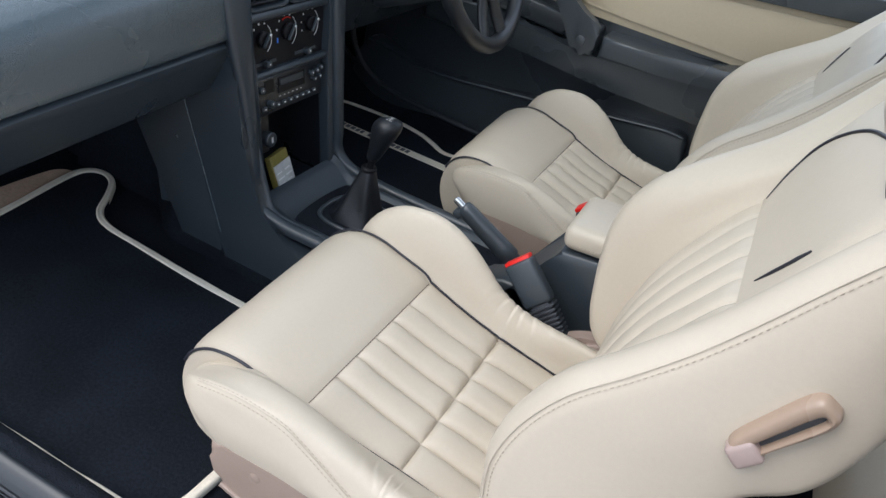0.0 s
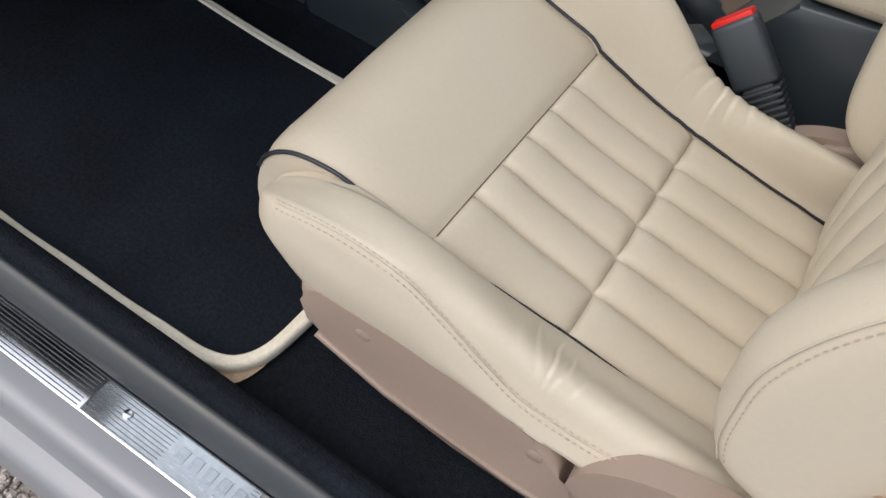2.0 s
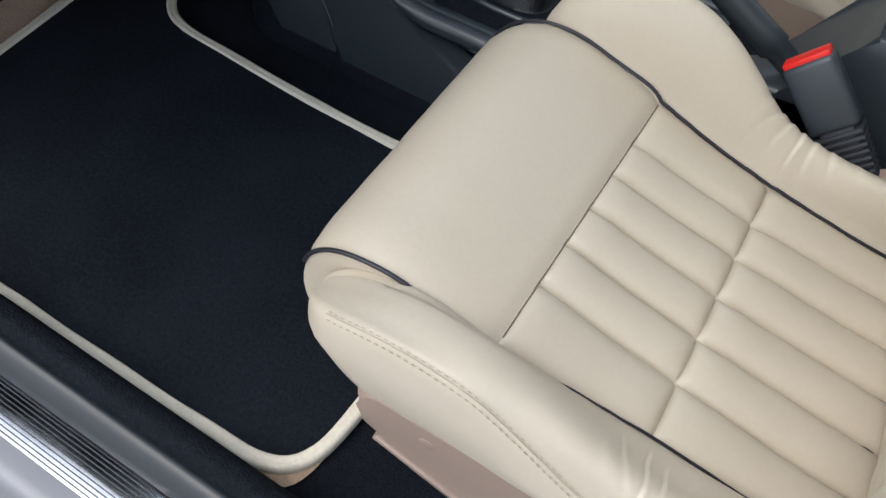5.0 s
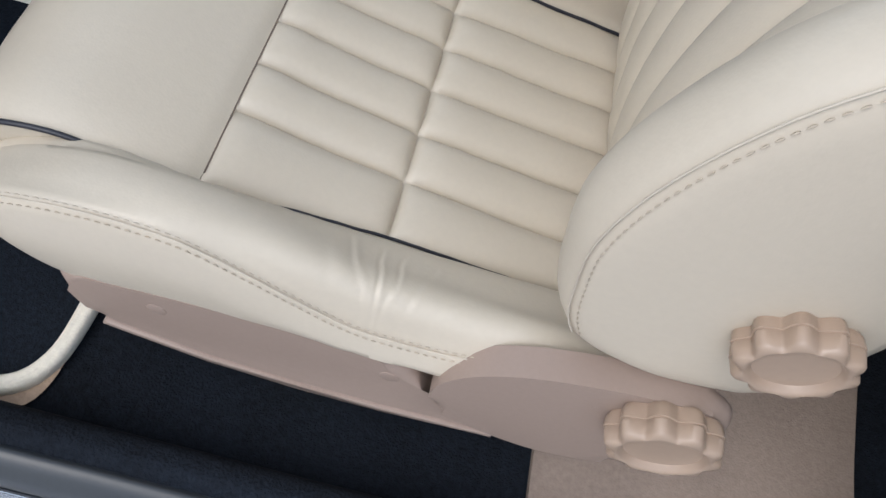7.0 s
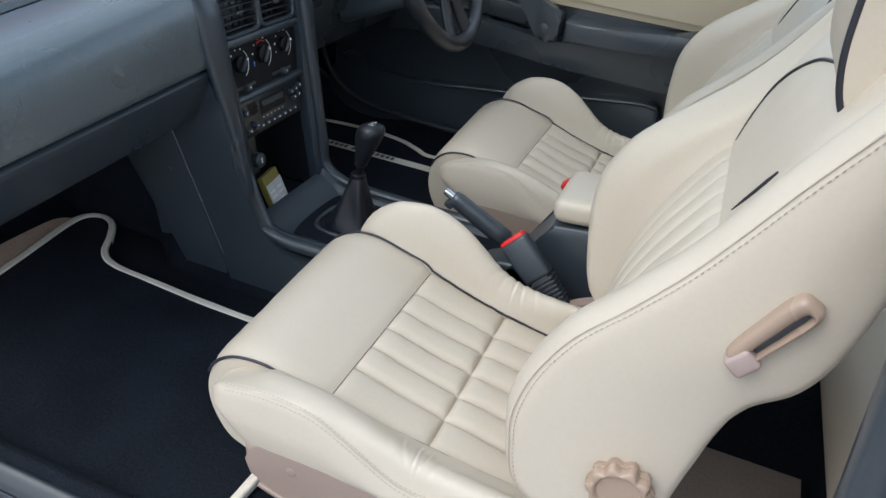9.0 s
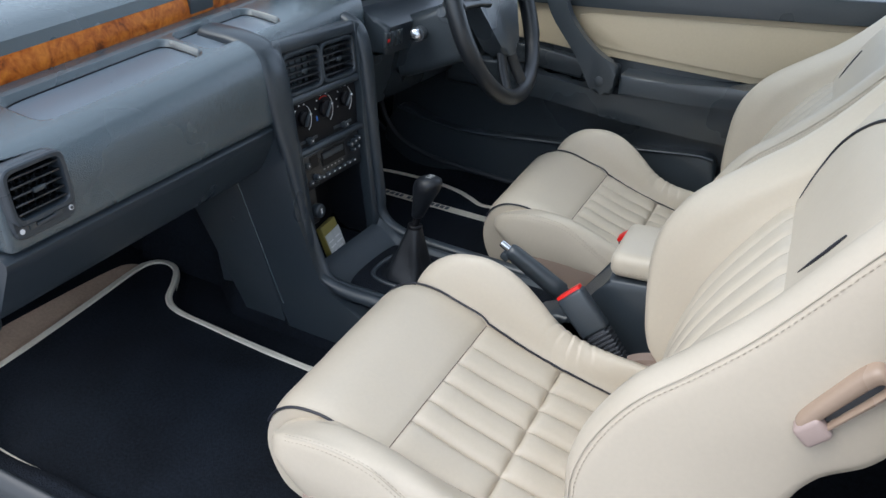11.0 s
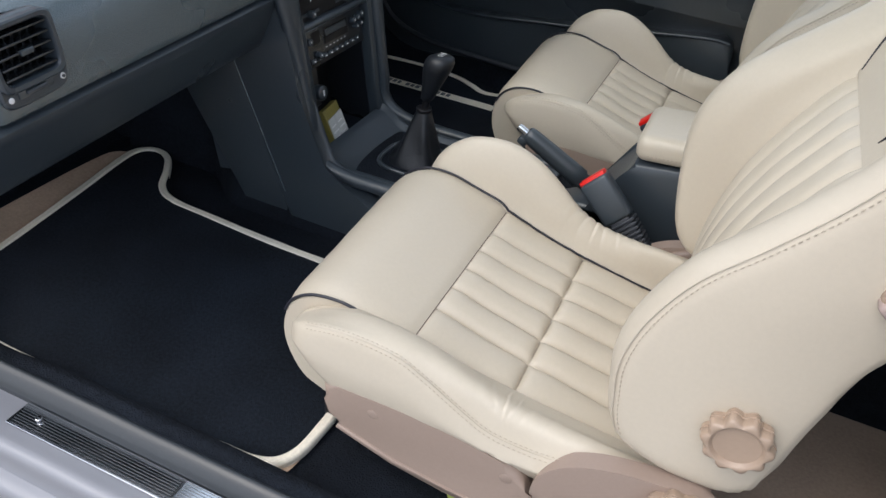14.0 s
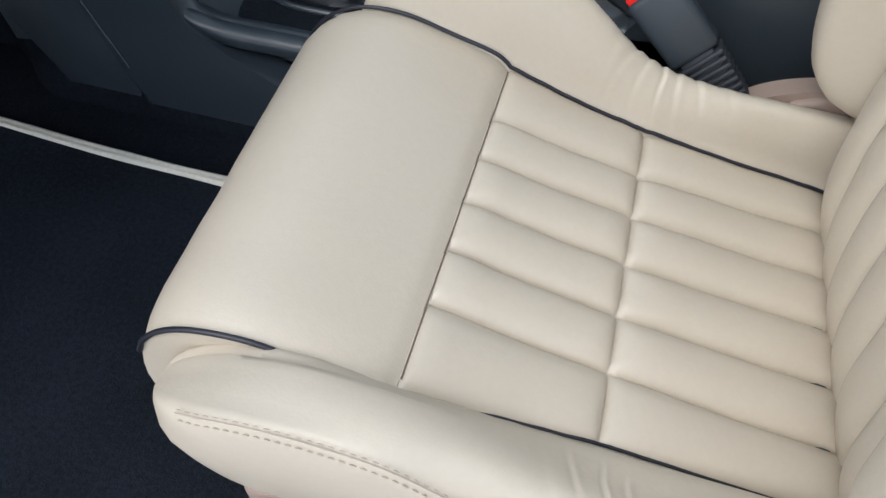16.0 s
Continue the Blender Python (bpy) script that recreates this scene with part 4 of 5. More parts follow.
def pressed(x, y):
    """Depth of the shelf trays at a place on the dash top."""
    deep = 0.0
    for a, b in TRAYS:
        u, w = abs(y - (a + b) / 2) - (b - a) / 2 + 0.020, abs(x - TRAY_X) - TRAY_HALF + 0.020
        d = math.hypot(max(u, 0), max(w, 0)) + min(max(u, w), 0) - 0.020
        deep = max(deep, 0.0110 * float(smooth_step(0.0, -0.0050, d)))
    return deep


def lid(z):
    """The dash top runs on unbroken where the face below it ends."""
    return float(smooth_step(0.490, 0.525, z))


def sunk(q):
    """The pad is pressed in where the side vent sits."""
    u, w = abs(q[1] + 0.245) - 0.035 + 0.008, abs(q[2] - 0.4620) - 0.027 + 0.008
    d = math.hypot(max(u, 0), max(w, 0)) + min(max(u, w), 0) - 0.008
    return (q[0] - 0.034 * float(smooth_step(0.0, -0.004, d)), q[1], q[2])


def dash_run(name, profile, y0, y1, mat, label="", n=70, m=60, round_ends=0.0, parent=dash):
    p = spline(profile, n)
    ys = np.linspace(y0, y1, m)
    if round_ends:
        ys = np.r_[y0, y0 + round_ends * (1 - np.cos(np.linspace(0, math.pi / 2, 9)[1:])), np.linspace(y0 + round_ends, y1 - round_ends, m)[1:-1], (y1 - round_ends * (1 - np.cos(np.linspace(0, math.pi / 2, 9)[1:])))[::-1], y1]
    rings = []
    c = p.mean(0)
    for y in ys:
        k = 1.0
        if round_ends:
            e = max(0.0, (y0 + round_ends - y), (y - y1 + round_ends)) / round_ends
            k = 1 - 0.06 * (1 - math.sqrt(max(1 - e * e, 0)))
        rings.append([dash_warp(c[0] + (x - c[0]) * (k + (1 - k) * lid(z)), y, c[1] + (z - c[1]) * (k + (1 - k) * lid(z)) - (pressed(x, y) if name.startswith("pad") and z > 0.515 else 0)) for x, z in p])
    if name == "pad":
        rings = [[sunk(q) if -0.30 < q[1] < -0.20 and q[0] > -0.45 else q for q in ring] for ring in rings]
    v, f = loft(rings)
    return mesh_object(name, v, f, mat, parent, label, 45)


# lower panel and shelf lip
dash_run("lower_panel", [(-0.66, 0.36), (-0.60, 0.300), (-0.50, 0.296), (-0.445, 0.308), (-0.428, 0.322), (-0.404, 0.374), (-0.3985, 0.390), (-0.408, 0.402), (-0.50, 0.41), (-0.66, 0.42)], -0.30, 0.222, PLASTIC, "smooth dark grey lower panel")
# padded face and top with its trays
dash_run("pad", [(-0.56, 0.415), (-0.45, 0.406), (-0.404, 0.4055), (-0.3965, 0.411), (-0.3985, 0.440), (-0.4020, 0.470), (-0.4090, 0.498), (-0.4210, 0.5165), (-0.4390, 0.5270), (-0.462, 0.5315), (-0.500, 0.535), (-0.540, 0.538), (-0.556, 0.541), (-0.60, 0.541), (-0.60, 0.48)], -0.292, 0.214, DASH, "grained soft grey pad", 330, 230, 0.012)
dash_run("pad_middle", [(-0.56, 0.415), (-0.46, 0.415), (-0.4270, 0.42), (-0.4200, 0.440), (-0.4230, 0.470), (-0.4290, 0.499), (-0.4360, 0.5170), (-0.4480, 0.5270), (-0.465, 0.5315), (-0.500, 0.535), (-0.540, 0.538), (-0.556, 0.541), (-0.60, 0.541), (-0.60, 0.48)], 0.212, 0.56, DASH, "", 330, 150)
dash_run("wood_strip", [(-0.566, 0.533), (-0.5645, 0.550), (-0.568, 0.566), (-0.571, 0.573), (-0.577, 0.573), (-0.580, 0.533)], -0.31, 0.44, BURR, "orange burr walnut strip", 30, 40)
dash_run("strip_box", [(-0.5615, 0.548), (-0.5635, 0.571), (-0.575, 0.571), (-0.575, 0.548)], 0.212, 0.268, BLACK, "small black box set in the strip", 16, 4)
dash_run("top_roll", [(-0.571, 0.5735), (-0.5695, 0.580), (-0.576, 0.591), (-0.594, 0.599), (-0.64, 0.606), (-0.80, 0.608), (-1.02, 0.59), (-1.02, 0.53), (-0.64, 0.56), (-0.580, 0.568)], -0.31, 1.04, DASH, "grey upper dash roll", 60, 60)
for a, b in TRAYS:
    ring = []
    for t in np.linspace(0, 2 * math.pi, 64, endpoint=False):
        x = TRAY_X + math.copysign(abs(math.cos(t)) ** 0.35, math.cos(t)) * (TRAY_HALF - 0.0045)
        y = (a + b) / 2 + math.copysign(abs(math.sin(t)) ** 0.2, math.sin(t)) * ((b - a) / 2 - 0.0045)
        ring.append((x, y, float(np.interp(x, (-0.556, -0.540, -0.500, -0.462, -0.439), (0.541, 0.538, 0.535, 0.5315, 0.527))) - 0.0105))
    c = np.mean(ring, 0)
    rings = [[dash_warp(*(c + (np.array(q) - c) * k)) for q in ring] for k in (1.0, 0.5, 0.01)]
    v, f = loft(rings, True, False)
    mesh_object("tray_floor", v, f, TRAY, dash, "smooth blue-grey tray floor")
    tube("tray_joint", [q + Vector((0, 0, 0.0008)) for q in map(Vector, rings[0])], 0.0010, GLOSS, dash, "dark joint round the tray", 6, True)
# side vent
def vent(parent, m, w, h, slats, bars, name="air_vent"):
    """An outlet with frame, slats and a slider; built in its own plane, facing +x, then moved by m."""
    rings = []
    for x, g in ((-0.006, 0.008), (0.003, 0.0075), (0.0045, 0.006), (0.004, 0.002), (0.0, 0.0), (-0.022, 0.0)):
        a = np.linspace(0, 2 * math.pi, 56, endpoint=False)
        rings.append([m @ Vector((x, math.copysign(abs(math.cos(t)) ** 0.3, math.cos(t)) * (w / 2 + g), math.copysign(abs(math.sin(t)) ** 0.3, math.sin(t)) * (h / 2 + g))) for t in a])
    v, f = loft(rings, True, False)
    o = mesh_object(name, v, f, PLASTIC, parent, "dark framed air vent with black slats", 40)
    # flat black plate in place of the shade deep in the duct
    block("backing", (-0.024, -w / 2, -h / 2), (-0.021, w / 2, h / 2), GLOSS, o, "black plate standing in for the vent's shaded depth", 0, m=m)
    for k in range(slats):
        z = -h / 2 + (k + 0.5) * h / slats
        block("slat", (-0.010, -w / 2 + 0.001, z - 0.0012), (0.002, w / 2 - 0.001, z + 0.0012), VENT, o, "", 0.0006, 1, m)
    for k in range(bars):
        y = -w / 2 + (k + 0.5) * w / bars
        block("blade", (-0.018, y - 0.0008, -h / 2), (-0.011, y + 0.0008, h / 2), VENT, o, "", 0, m=m)
    block("slider", (0.000, -0.008, -0.0030), (0.0045, 0.008, 0.0030), BLACK, o, "", 0.0015, 2, m)
    return o


o = Vector((-0.3715, -0.244, 0.4540))
vm = Matrix.Translation(o) @ Matrix.Rotation(radians(3.5), 4, "Z") @ Matrix.Rotation(radians(-7), 4, "Y") @ Matrix.Rotation(radians(2), 4, "X")
rings = []
for x, wide, high, up in ((-0.012, 0.0420, 0.0410, 0.0), (0.0000, 0.0420, 0.0410, 0.0), (0.0018, 0.0405, 0.0395, 0.0), (0.0018, 0.0365, 0.0290, 0.008), (-0.026, 0.0365, 0.0290, 0.008)):
    rings.append([vm @ Vector((x, math.copysign(abs(math.cos(t)) ** 0.3, math.cos(t)) * wide, math.copysign(abs(math.sin(t)) ** 0.3, math.sin(t)) * high + up)) for t in np.linspace(0, 2 * math.pi, 56, endpoint=False)])
v, f = loft(rings, True, False)
mesh_object("vent_panel", v, f, PLASTIC, dash, "smooth grey vent surround")
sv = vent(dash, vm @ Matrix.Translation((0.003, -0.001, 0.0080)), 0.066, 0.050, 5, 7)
block("thumb_slot", (0.0005, -0.024, -0.033), (0.0035, 0.020, -0.025), BLACK, sv, "", 0.002, 2, vm)
block("thumb_wheel", (0.0005, -0.016, -0.031), (0.0065, 0.010, -0.026), PLASTIC, sv, "", 0.002, 2, vm)
for yy, rr in ((-0.033, 0.0030), (0.033, 0.0032)):
    disc("mark", (0.0022, yy, -0.030), rr, 0.0016, WHITE, sv, "white printed mark", "x", 20, 0.0004, vm)
disc("mark_centre", (0.0028, 0.033, -0.030), 0.0019, 0.0016, BLACK, sv, "", "x", 16, 0, vm)
# end cap beside the door and knee panel beside the tunnel
block("end_cap", (-0.62, -0.318, 0.29), (-0.40, -0.292, 0.50), PLASTIC, dash, "grey end cap", 0.012)
prism("knee_panel", [(-0.64, 0.33), (-0.585, 0.204), (-0.465, 0.004), (-0.386, 0.004), (-0.3915, 0.065), (-0.4865, 0.293), (-0.503, 0.335)], "xz", 0.208, 0.262, BLACK, dash, "flat dark kick panel", 0.002)
prism("console_side", [(-0.52, 0.41), (-0.501, 0.335), (-0.4845, 0.293), (-0.3895, 0.065), (-0.384, 0.010), (-0.20, 0.010), (-0.20, 0.085), (-0.275, 0.100), (-0.318, 0.128), (-0.342, 0.180), (-0.360, 0.25), (-0.385, 0.36), (-0.40, 0.418)], "xz", 0.206, 0.240, PLASTIC, dash, "dark grey console cheek", 0.010, 4)
disc("panel_screw", (-0.496, 0.2070, 0.204), 0.0042, 0.003, BLACK, dash, "black trim screw", "y", 16)

# ---- centre console ----
con = thing("centre_console", (-0.36, 0.36, 0.10), "dark grey centre console with vents, heater dials and radio", "centre console")
RAKE = math.atan(0.18)
fm = Matrix.Translation((-0.348, 0.360, 0.10)) @ Matrix.Rotation(-RAKE, 4, "Y")  # its own plane: y across, z up, x towards the seats
prism("surround", [(-0.137, -0.01), (-0.135, 0.10), (-0.133, 0.25), (-0.137, 0.36), (-0.140, 0.405), (-0.132, 0.424), (-0.115, 0.430), (0.115, 0.430), (0.132, 0.424), (0.137, 0.405), (0.130, 0.30), (0.122, 0.20), (0.118, 0.10), (0.122, -0.01)], "yz", -0.20, -0.104, PLASTIC, con, "", 0.006, 3, m=fm)


def frame_bar(lo, hi, name="bezel_bar"):
    block(name, (-0.030, *lo), (0.006, *hi), PLASTIC, con, "", 0.006, 3, fm)


for sgn, pts in ((-1, [(-0.137, -0.02), (-0.100, -0.02), (-0.098, 0.08), (-0.101, 0.25), (-0.110, 0.30), (-0.112, 0.405), (-0.112, 0.43), (-0.128, 0.428), (-0.140, 0.412), (-0.138, 0.33), (-0.130, 0.25), (-0.132, 0.10)]), (1, [(0.122, -0.02), (0.098, -0.02), (0.096, 0.08), (0.099, 0.25), (0.106, 0.30), (0.108, 0.405), (0.108, 0.43), (0.124, 0.428), (0.136, 0.412), (0.132, 0.33), (0.122, 0.25), (0.119, 0.10)])):
    prism("bezel_side", pts, "yz", -0.03, 0.008, PLASTIC, con, "", 0.005, 3, m=fm)
frame_bar((-0.125, 0.408), (0.125, 0.430))
frame_bar((-0.112, 0.322), (0.108, 0.337))
frame_bar((-0.106, 0.231), (0.102, 0.243))
for y in (-0.056, 0.052):
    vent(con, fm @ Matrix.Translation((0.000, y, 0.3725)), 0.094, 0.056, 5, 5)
block("heater_panel", (-0.016, -0.110, 0.240), (-0.006, 0.106, 0.324), GLOSS, con, "black heater panel with pale markings", 0.001, 1, fm)
for y, z, r in ((-0.068, 0.292, 0.019), (-0.002, 0.294, 0.021), (0.064, 0.296, 0.019)):
    d = disc("heater_dial", (-0.002, y, z), r * 0.70, 0.008, GLOSS, con, "round black heater dial", "x", 32, 0.002, fm)
    block("pointer", (0.0025, y - 0.002, z - r * 0.72), (0.0085, y + 0.002, z + r * 0.72), BLACK, d, "", 0.0015, 2, fm @ Matrix.Translation((0, y, z)) @ Matrix.Rotation(radians(-40), 4, "X") @ Matrix.Translation((0, -y, -z)))
    block("dot", (0.006, y - 0.0018, z + r * 0.42), (0.0090, y + 0.0018, z + r * 0.42 + 0.004), WHITE, d, "", 0, m=fm @ Matrix.Translation((0, y, z)) @ Matrix.Rotation(radians(-40), 4, "X") @ Matrix.Translation((0, -y, -z)))
    arc = [fm @ Vector((-0.0055, y + (r + 0.006) * math.cos(t), z + (r + 0.006) * math.sin(t))) for t in np.linspace(radians(-60), radians(50), 16)]
    tube("scale_arc", arc, 0.0006, WHITE, con, "pale printed arc", 5)
    for t in np.linspace(radians(70), radians(200), 5):
        cy, cz = y + (r + 0.006) * math.cos(t), z + (r + 0.006) * math.sin(t)
        block("mark", (-0.0065, cy - 0.0013, cz - 0.0013), (-0.0052, cy + 0.0013, cz + 0.0013), WHITE if t < 3 else LABEL, con, "", 0, m=fm)
arc = [fm @ Vector((-0.0055, -0.002 + 0.0225 * math.cos(t), 0.294 + 0.0225 * math.sin(t))) for t in np.linspace(radians(60), radians(120), 12)]
tube("scale_arc", arc, 0.0009, RED, con, "red printed arc", 5)
block("mark", (-0.0065, -0.029, 0.279), (-0.0052, -0.026, 0.287), BLUE, con, "blue printed mark", 0, m=fm)
for y in (-0.064, 0.048):
    block("slide_slot", (-0.0062, y - 0.030, 0.2505), (-0.0048, y + 0.030, 0.2555), BLACK, con, "", 0, m=fm)
    k = block("slide_knob", (-0.006, y - 0.006, 0.2475), (0.006, y + 0.006, 0.2580), BLACK, con, "black slide knob", 0.002, 2, fm)
    block("dot", (0.0055, y - 0.0012, 0.2515), (0.0066, y + 0.0012, 0.2545), WHITE, k, "", 0, m=fm)
# radio
radio = thing("car_radio", (-0.37, 0.36, 0.27), "black cassette radio with rows of small buttons", "radio")
block("fascia", (-0.016, -0.096, 0.166), (-0.004, 0.094, 0.229), VENT, radio, "", 0.003, 2, fm)
block("display", (-0.0045, -0.070, 0.203), (-0.0030, -0.046, 0.224), GLOSS, radio, "dark display", 0, m=fm)
block("tape_slot", (-0.0045, -0.034, 0.196), (-0.0025, 0.040, 0.222), GLOSS, radio, "", 0, m=fm)
block("tape_flap", (-0.0040, -0.030, 0.208), (-0.0015, 0.036, 0.219), PLASTIC, radio, "", 0.001, 1, fm)
for k in range(9):
    y = -0.074 + k * 0.0175
    bt = block("button", (-0.005, y - 0.006, 0.175), (-0.0005, y + 0.006, 0.182), PLASTIC, radio, "", 0.001, 1, fm)
    block("legend", (-0.0008, y - 0.002, 0.1775), (0.0003, y + 0.002, 0.1795), WHITE, bt, "", 0, m=fm)
for k in range(6):
    y = -0.03 + k * 0.012
    block("legend", (-0.0045, y - 0.002, 0.1895), (-0.0032, y + 0.002, 0.1912), LABEL, radio, "", 0, m=fm)
for y, z, r in ((-0.084, 0.213, 0.006), (-0.060, 0.185, 0.006), (0.056, 0.212, 0.005), (0.070, 0.214, 0.005), (0.083, 0.217, 0.005), (0.063, 0.200, 0.004), (0.078, 0.202, 0.004)):
    d = disc("radio_knob", (0.0, y, z), r, 0.010, PLASTIC, radio, "", "x", 18, 0.001, fm)
    block("legend", (0.0045, y - 0.001, z - 0.001), (0.0056, y + 0.001, z + 0.002), WHITE, d, "", 0, m=fm)
# oddments cubby below it
block("cubby_back", (-0.100, -0.098, 0.0), (-0.096, 0.096, 0.168), GLOSS, con, "dark back of the cubby", 0, m=fm)
block("cubby_roof", (-0.100, -0.098, 0.163), (-0.012, 0.096, 0.167), VENT, con, "", 0, m=fm)
block("switch_plate", (-0.060, -0.098, 0.086), (-0.030, -0.030, 0.163), VENT, con, "black switch plate", 0.002, 1, fm)
lg = disc("lighter", (-0.020, -0.046, 0.114), 0.0135, 0.016, BLACK, con, "round black lighter with pale mark", "x", 28, 0.003, fm)
block("mark", (-0.0125, -0.0480, 0.109), (-0.0115, -0.0440, 0.119), WHITE, lg, "", 0, m=fm)
for y in (-0.100, 0.095):
    block("cubby_side", (-0.100, y, -0.01), (-0.012, y + 0.004, 0.168), VENT, con, "", 0, m=fm)
card = thing("label_card", (-0.36, 0.32, 0.13), "folded yellow and grey printed card in the cubby", "card")
cm = fm @ Matrix.Translation((-0.012, -0.020, 0.044)) @ Matrix.Rotation(radians(10), 4, "Z") @ Matrix.Rotation(radians(-14), 4, "Y")
block("card", (-0.012, -0.030, -0.032), (0.0, 0.032, 0.038), YELLOW, card, "", 0.001, 1, cm)
block("sheet", (0.0, -0.028, -0.032), (0.0015, 0.032, 0.020), LABEL, card, "pale printed sheet", 0, m=cm)
for r in range(4):
    for cc in range(2):
        block("text_bar", (0.0013, -0.024 + cc * 0.029, -0.028 + r * 0.0105), (0.0022, -0.002 + cc * 0.029 - 0.004 * (r % 2), -0.0255 + r * 0.0105), WHITE, card, "", 0, m=cm)

# lower console along the tunnel, with the gear lever opening
low = []
for x in np.linspace(-0.352, 0.02, 60):
    u = smooth_step(-0.355, -0.26, x)
    h = 0.112 + 0.030 * (1 - u) ** 2
    hw = 0.128 - 0.016 * u
    low.append([(x, 0.362 + a, b) for a, b in [(-hw - 0.022, 0.012), (-hw - 0.016, 0.055), (-hw - 0.006, h - 0.016), (-hw - 0.001, h - 0.004), (-hw + 0.006, h + 0.001), (-hw + 0.016, h), (-hw + 0.022, h - 0.007), (-hw + 0.030, h - 0.009), (0, h - 0.009), (hw - 0.030, h - 0.009), (hw - 0.022, h - 0.007), (hw - 0.016, h), (hw - 0.006, h + 0.001), (hw + 0.001, h - 0.004), (hw + 0.006, h - 0.016), (hw + 0.016, 0.055), (hw + 0.022, 0.012)]])
v, f = loft(low)
mesh_object("tunnel_console", v, f, PLASTIC, con, "dark grey console over the tunnel", 60)
for y, sg in ((0.2315, -1), (0.4855, 1)):
    path = [(-0.530, 0.525), (-0.470, 0.523), (-0.432, 0.513), (-0.413, 0.492)] + [(-0.338 - 0.18 * (z - 0.10), z) for z in np.linspace(0.455, 0.185, 8)] + [(-0.352, 0.158), (-0.340, 0.136), (-0.316, 0.121), (-0.280, 0.1135), (-0.22, 0.1115), (-0.10, 0.111), (0.01, 0.111)]
    path = spline(path, 90)
    tan = np.gradient(path, axis=0)
    tan /= np.linalg.norm(tan, axis=1)[:, None]
    rings = []
    for (x, z), (tx, tz) in zip(path, tan):
        high = float(smooth_step(0.22, 0.50, z)) if sg < 0 else 0.3 * float(smooth_step(0.22, 0.50, z))
        wide, thick = 0.0120 + 0.0175 * high, 0.0105 + 0.0035 * high
        mid = y + sg * 0.015 * high - (0 if z > 0.13 else sg * 0.005 * float(smooth_step(-0.33, -0.20, x)))
        nx, nz = -tz, tx
        rings.append([(x + nx * thick * math.copysign(abs(math.sin(a)) ** 0.8, math.sin(a)), mid + wide * math.copysign(abs(math.cos(a)) ** 0.8, math.cos(a)), z + nz * thick * math.copysign(abs(math.sin(a)) ** 0.8, math.sin(a))) for a in np.linspace(0, 2 * math.pi, 24, endpoint=False)])
    v, f = loft(rings)
    mesh_object("rounded_edge", v, f, PLASTIC, con, "smooth rounded console edge", 60)
# edge highlight at the panel joint, laid on as a lighter tube
tube("panel_seam", [(-0.4865, 0.2052, 0.293), (-0.438, 0.2052, 0.179), (-0.3895, 0.2052, 0.065)], 0.0009, DASH, con, "pale line for the highlight along the panel joint", 6)
gear = thing("gear_lever", (-0.215, 0.362, 0.105), "black leather gear knob and gaiter", "gear lever")
rings = []
for z, rx, ry, cx in ((0.1020, 0.060, 0.053, -0.217), (0.1050, 0.058, 0.051, -0.217), (0.1065, 0.049, 0.042, -0.218), (0.110, 0.046, 0.041, -0.219), (0.122, 0.040, 0.035, -0.217), (0.142, 0.0315, 0.0285, -0.215), (0.165, 0.0245, 0.0230, -0.213), (0.187, 0.0185, 0.0180, -0.212), (0.202, 0.0135, 0.0135, -0.2115), (0.207, 0.012, 0.012, -0.2115)):
    rings.append([(cx + rx * (1 + 0.11 * math.sin(5 * a + z * 40) * float(smooth_step(0.108, 0.125, z) * smooth_step(0.200, 0.160, z))) * math.copysign(abs(math.cos(a)) ** 0.75, math.cos(a)), 0.362 + ry * (1 + 0.11 * math.sin(5 * a + z * 40) * float(smooth_step(0.108, 0.125, z) * smooth_step(0.200, 0.160, z))) * math.copysign(abs(math.sin(a)) ** 0.75, math.sin(a)), z) for a in np.linspace(0, 2 * math.pi, 64, endpoint=False)])
v, f = loft(rings)
mesh_object("gaiter", v, f, GAITER, gear, "creased black leather gaiter", 60)
tube("gaiter_rim", [(-0.215 + 0.063 * math.copysign(abs(math.cos(a)) ** 0.6, math.cos(a)), 0.362 + 0.056 * math.copysign(abs(math.sin(a)) ** 0.6, math.sin(a)), 0.1075) for a in np.linspace(0, 2 * math.pi, 60, endpoint=False)], 0.0042, BLACK, gear, "black rim", 8, True)
disc("collar", (-0.2115, 0.362, 0.2085), 0.0135, 0.008, GLOSS, gear, "", "z", 24, 0.002)
tube("shaft", [(-0.2115, 0.362, 0.200), (-0.207, 0.362, 0.240)], 0.0065, GLOSS, gear, "", 12)
rings = []
for z, r in ((0.228, 0.0085), (0.230, 0.0105), (0.245, 0.0135), (0.262, 0.0170), (0.278, 0.0212), (0.290, 0.0238), (0.299, 0.0238), (0.306, 0.0210), (0.310, 0.0140), (0.3115, 0.007), (0.312, 0.001)):
    k = (z - 0.228) / 0.084
    rings.append([(-0.2085 + 0.020 * k + r * math.cos(a) * 1.04, 0.362 + r * math.sin(a), z + 0.08 * r * math.cos(a) * k) for a in np.linspace(0, 2 * math.pi, 36, endpoint=False)])
v, f = loft(rings)
kn = mesh_object("gear_knob", v, f, GAITER, gear, "black leather knob", 60)
for a, b in ((-0.007, 0), (0.0, 0), (0.007, 0)):
    block("gate_mark", (-0.194, 0.362 + a - 0.0003, 0.3118), (-0.184, 0.362 + a + 0.0003, 0.3124), LABEL, kn, "", 0)
block("gate_mark", (-0.1893, 0.355, 0.3118), (-0.1887, 0.369, 0.3124), LABEL, kn, "", 0)

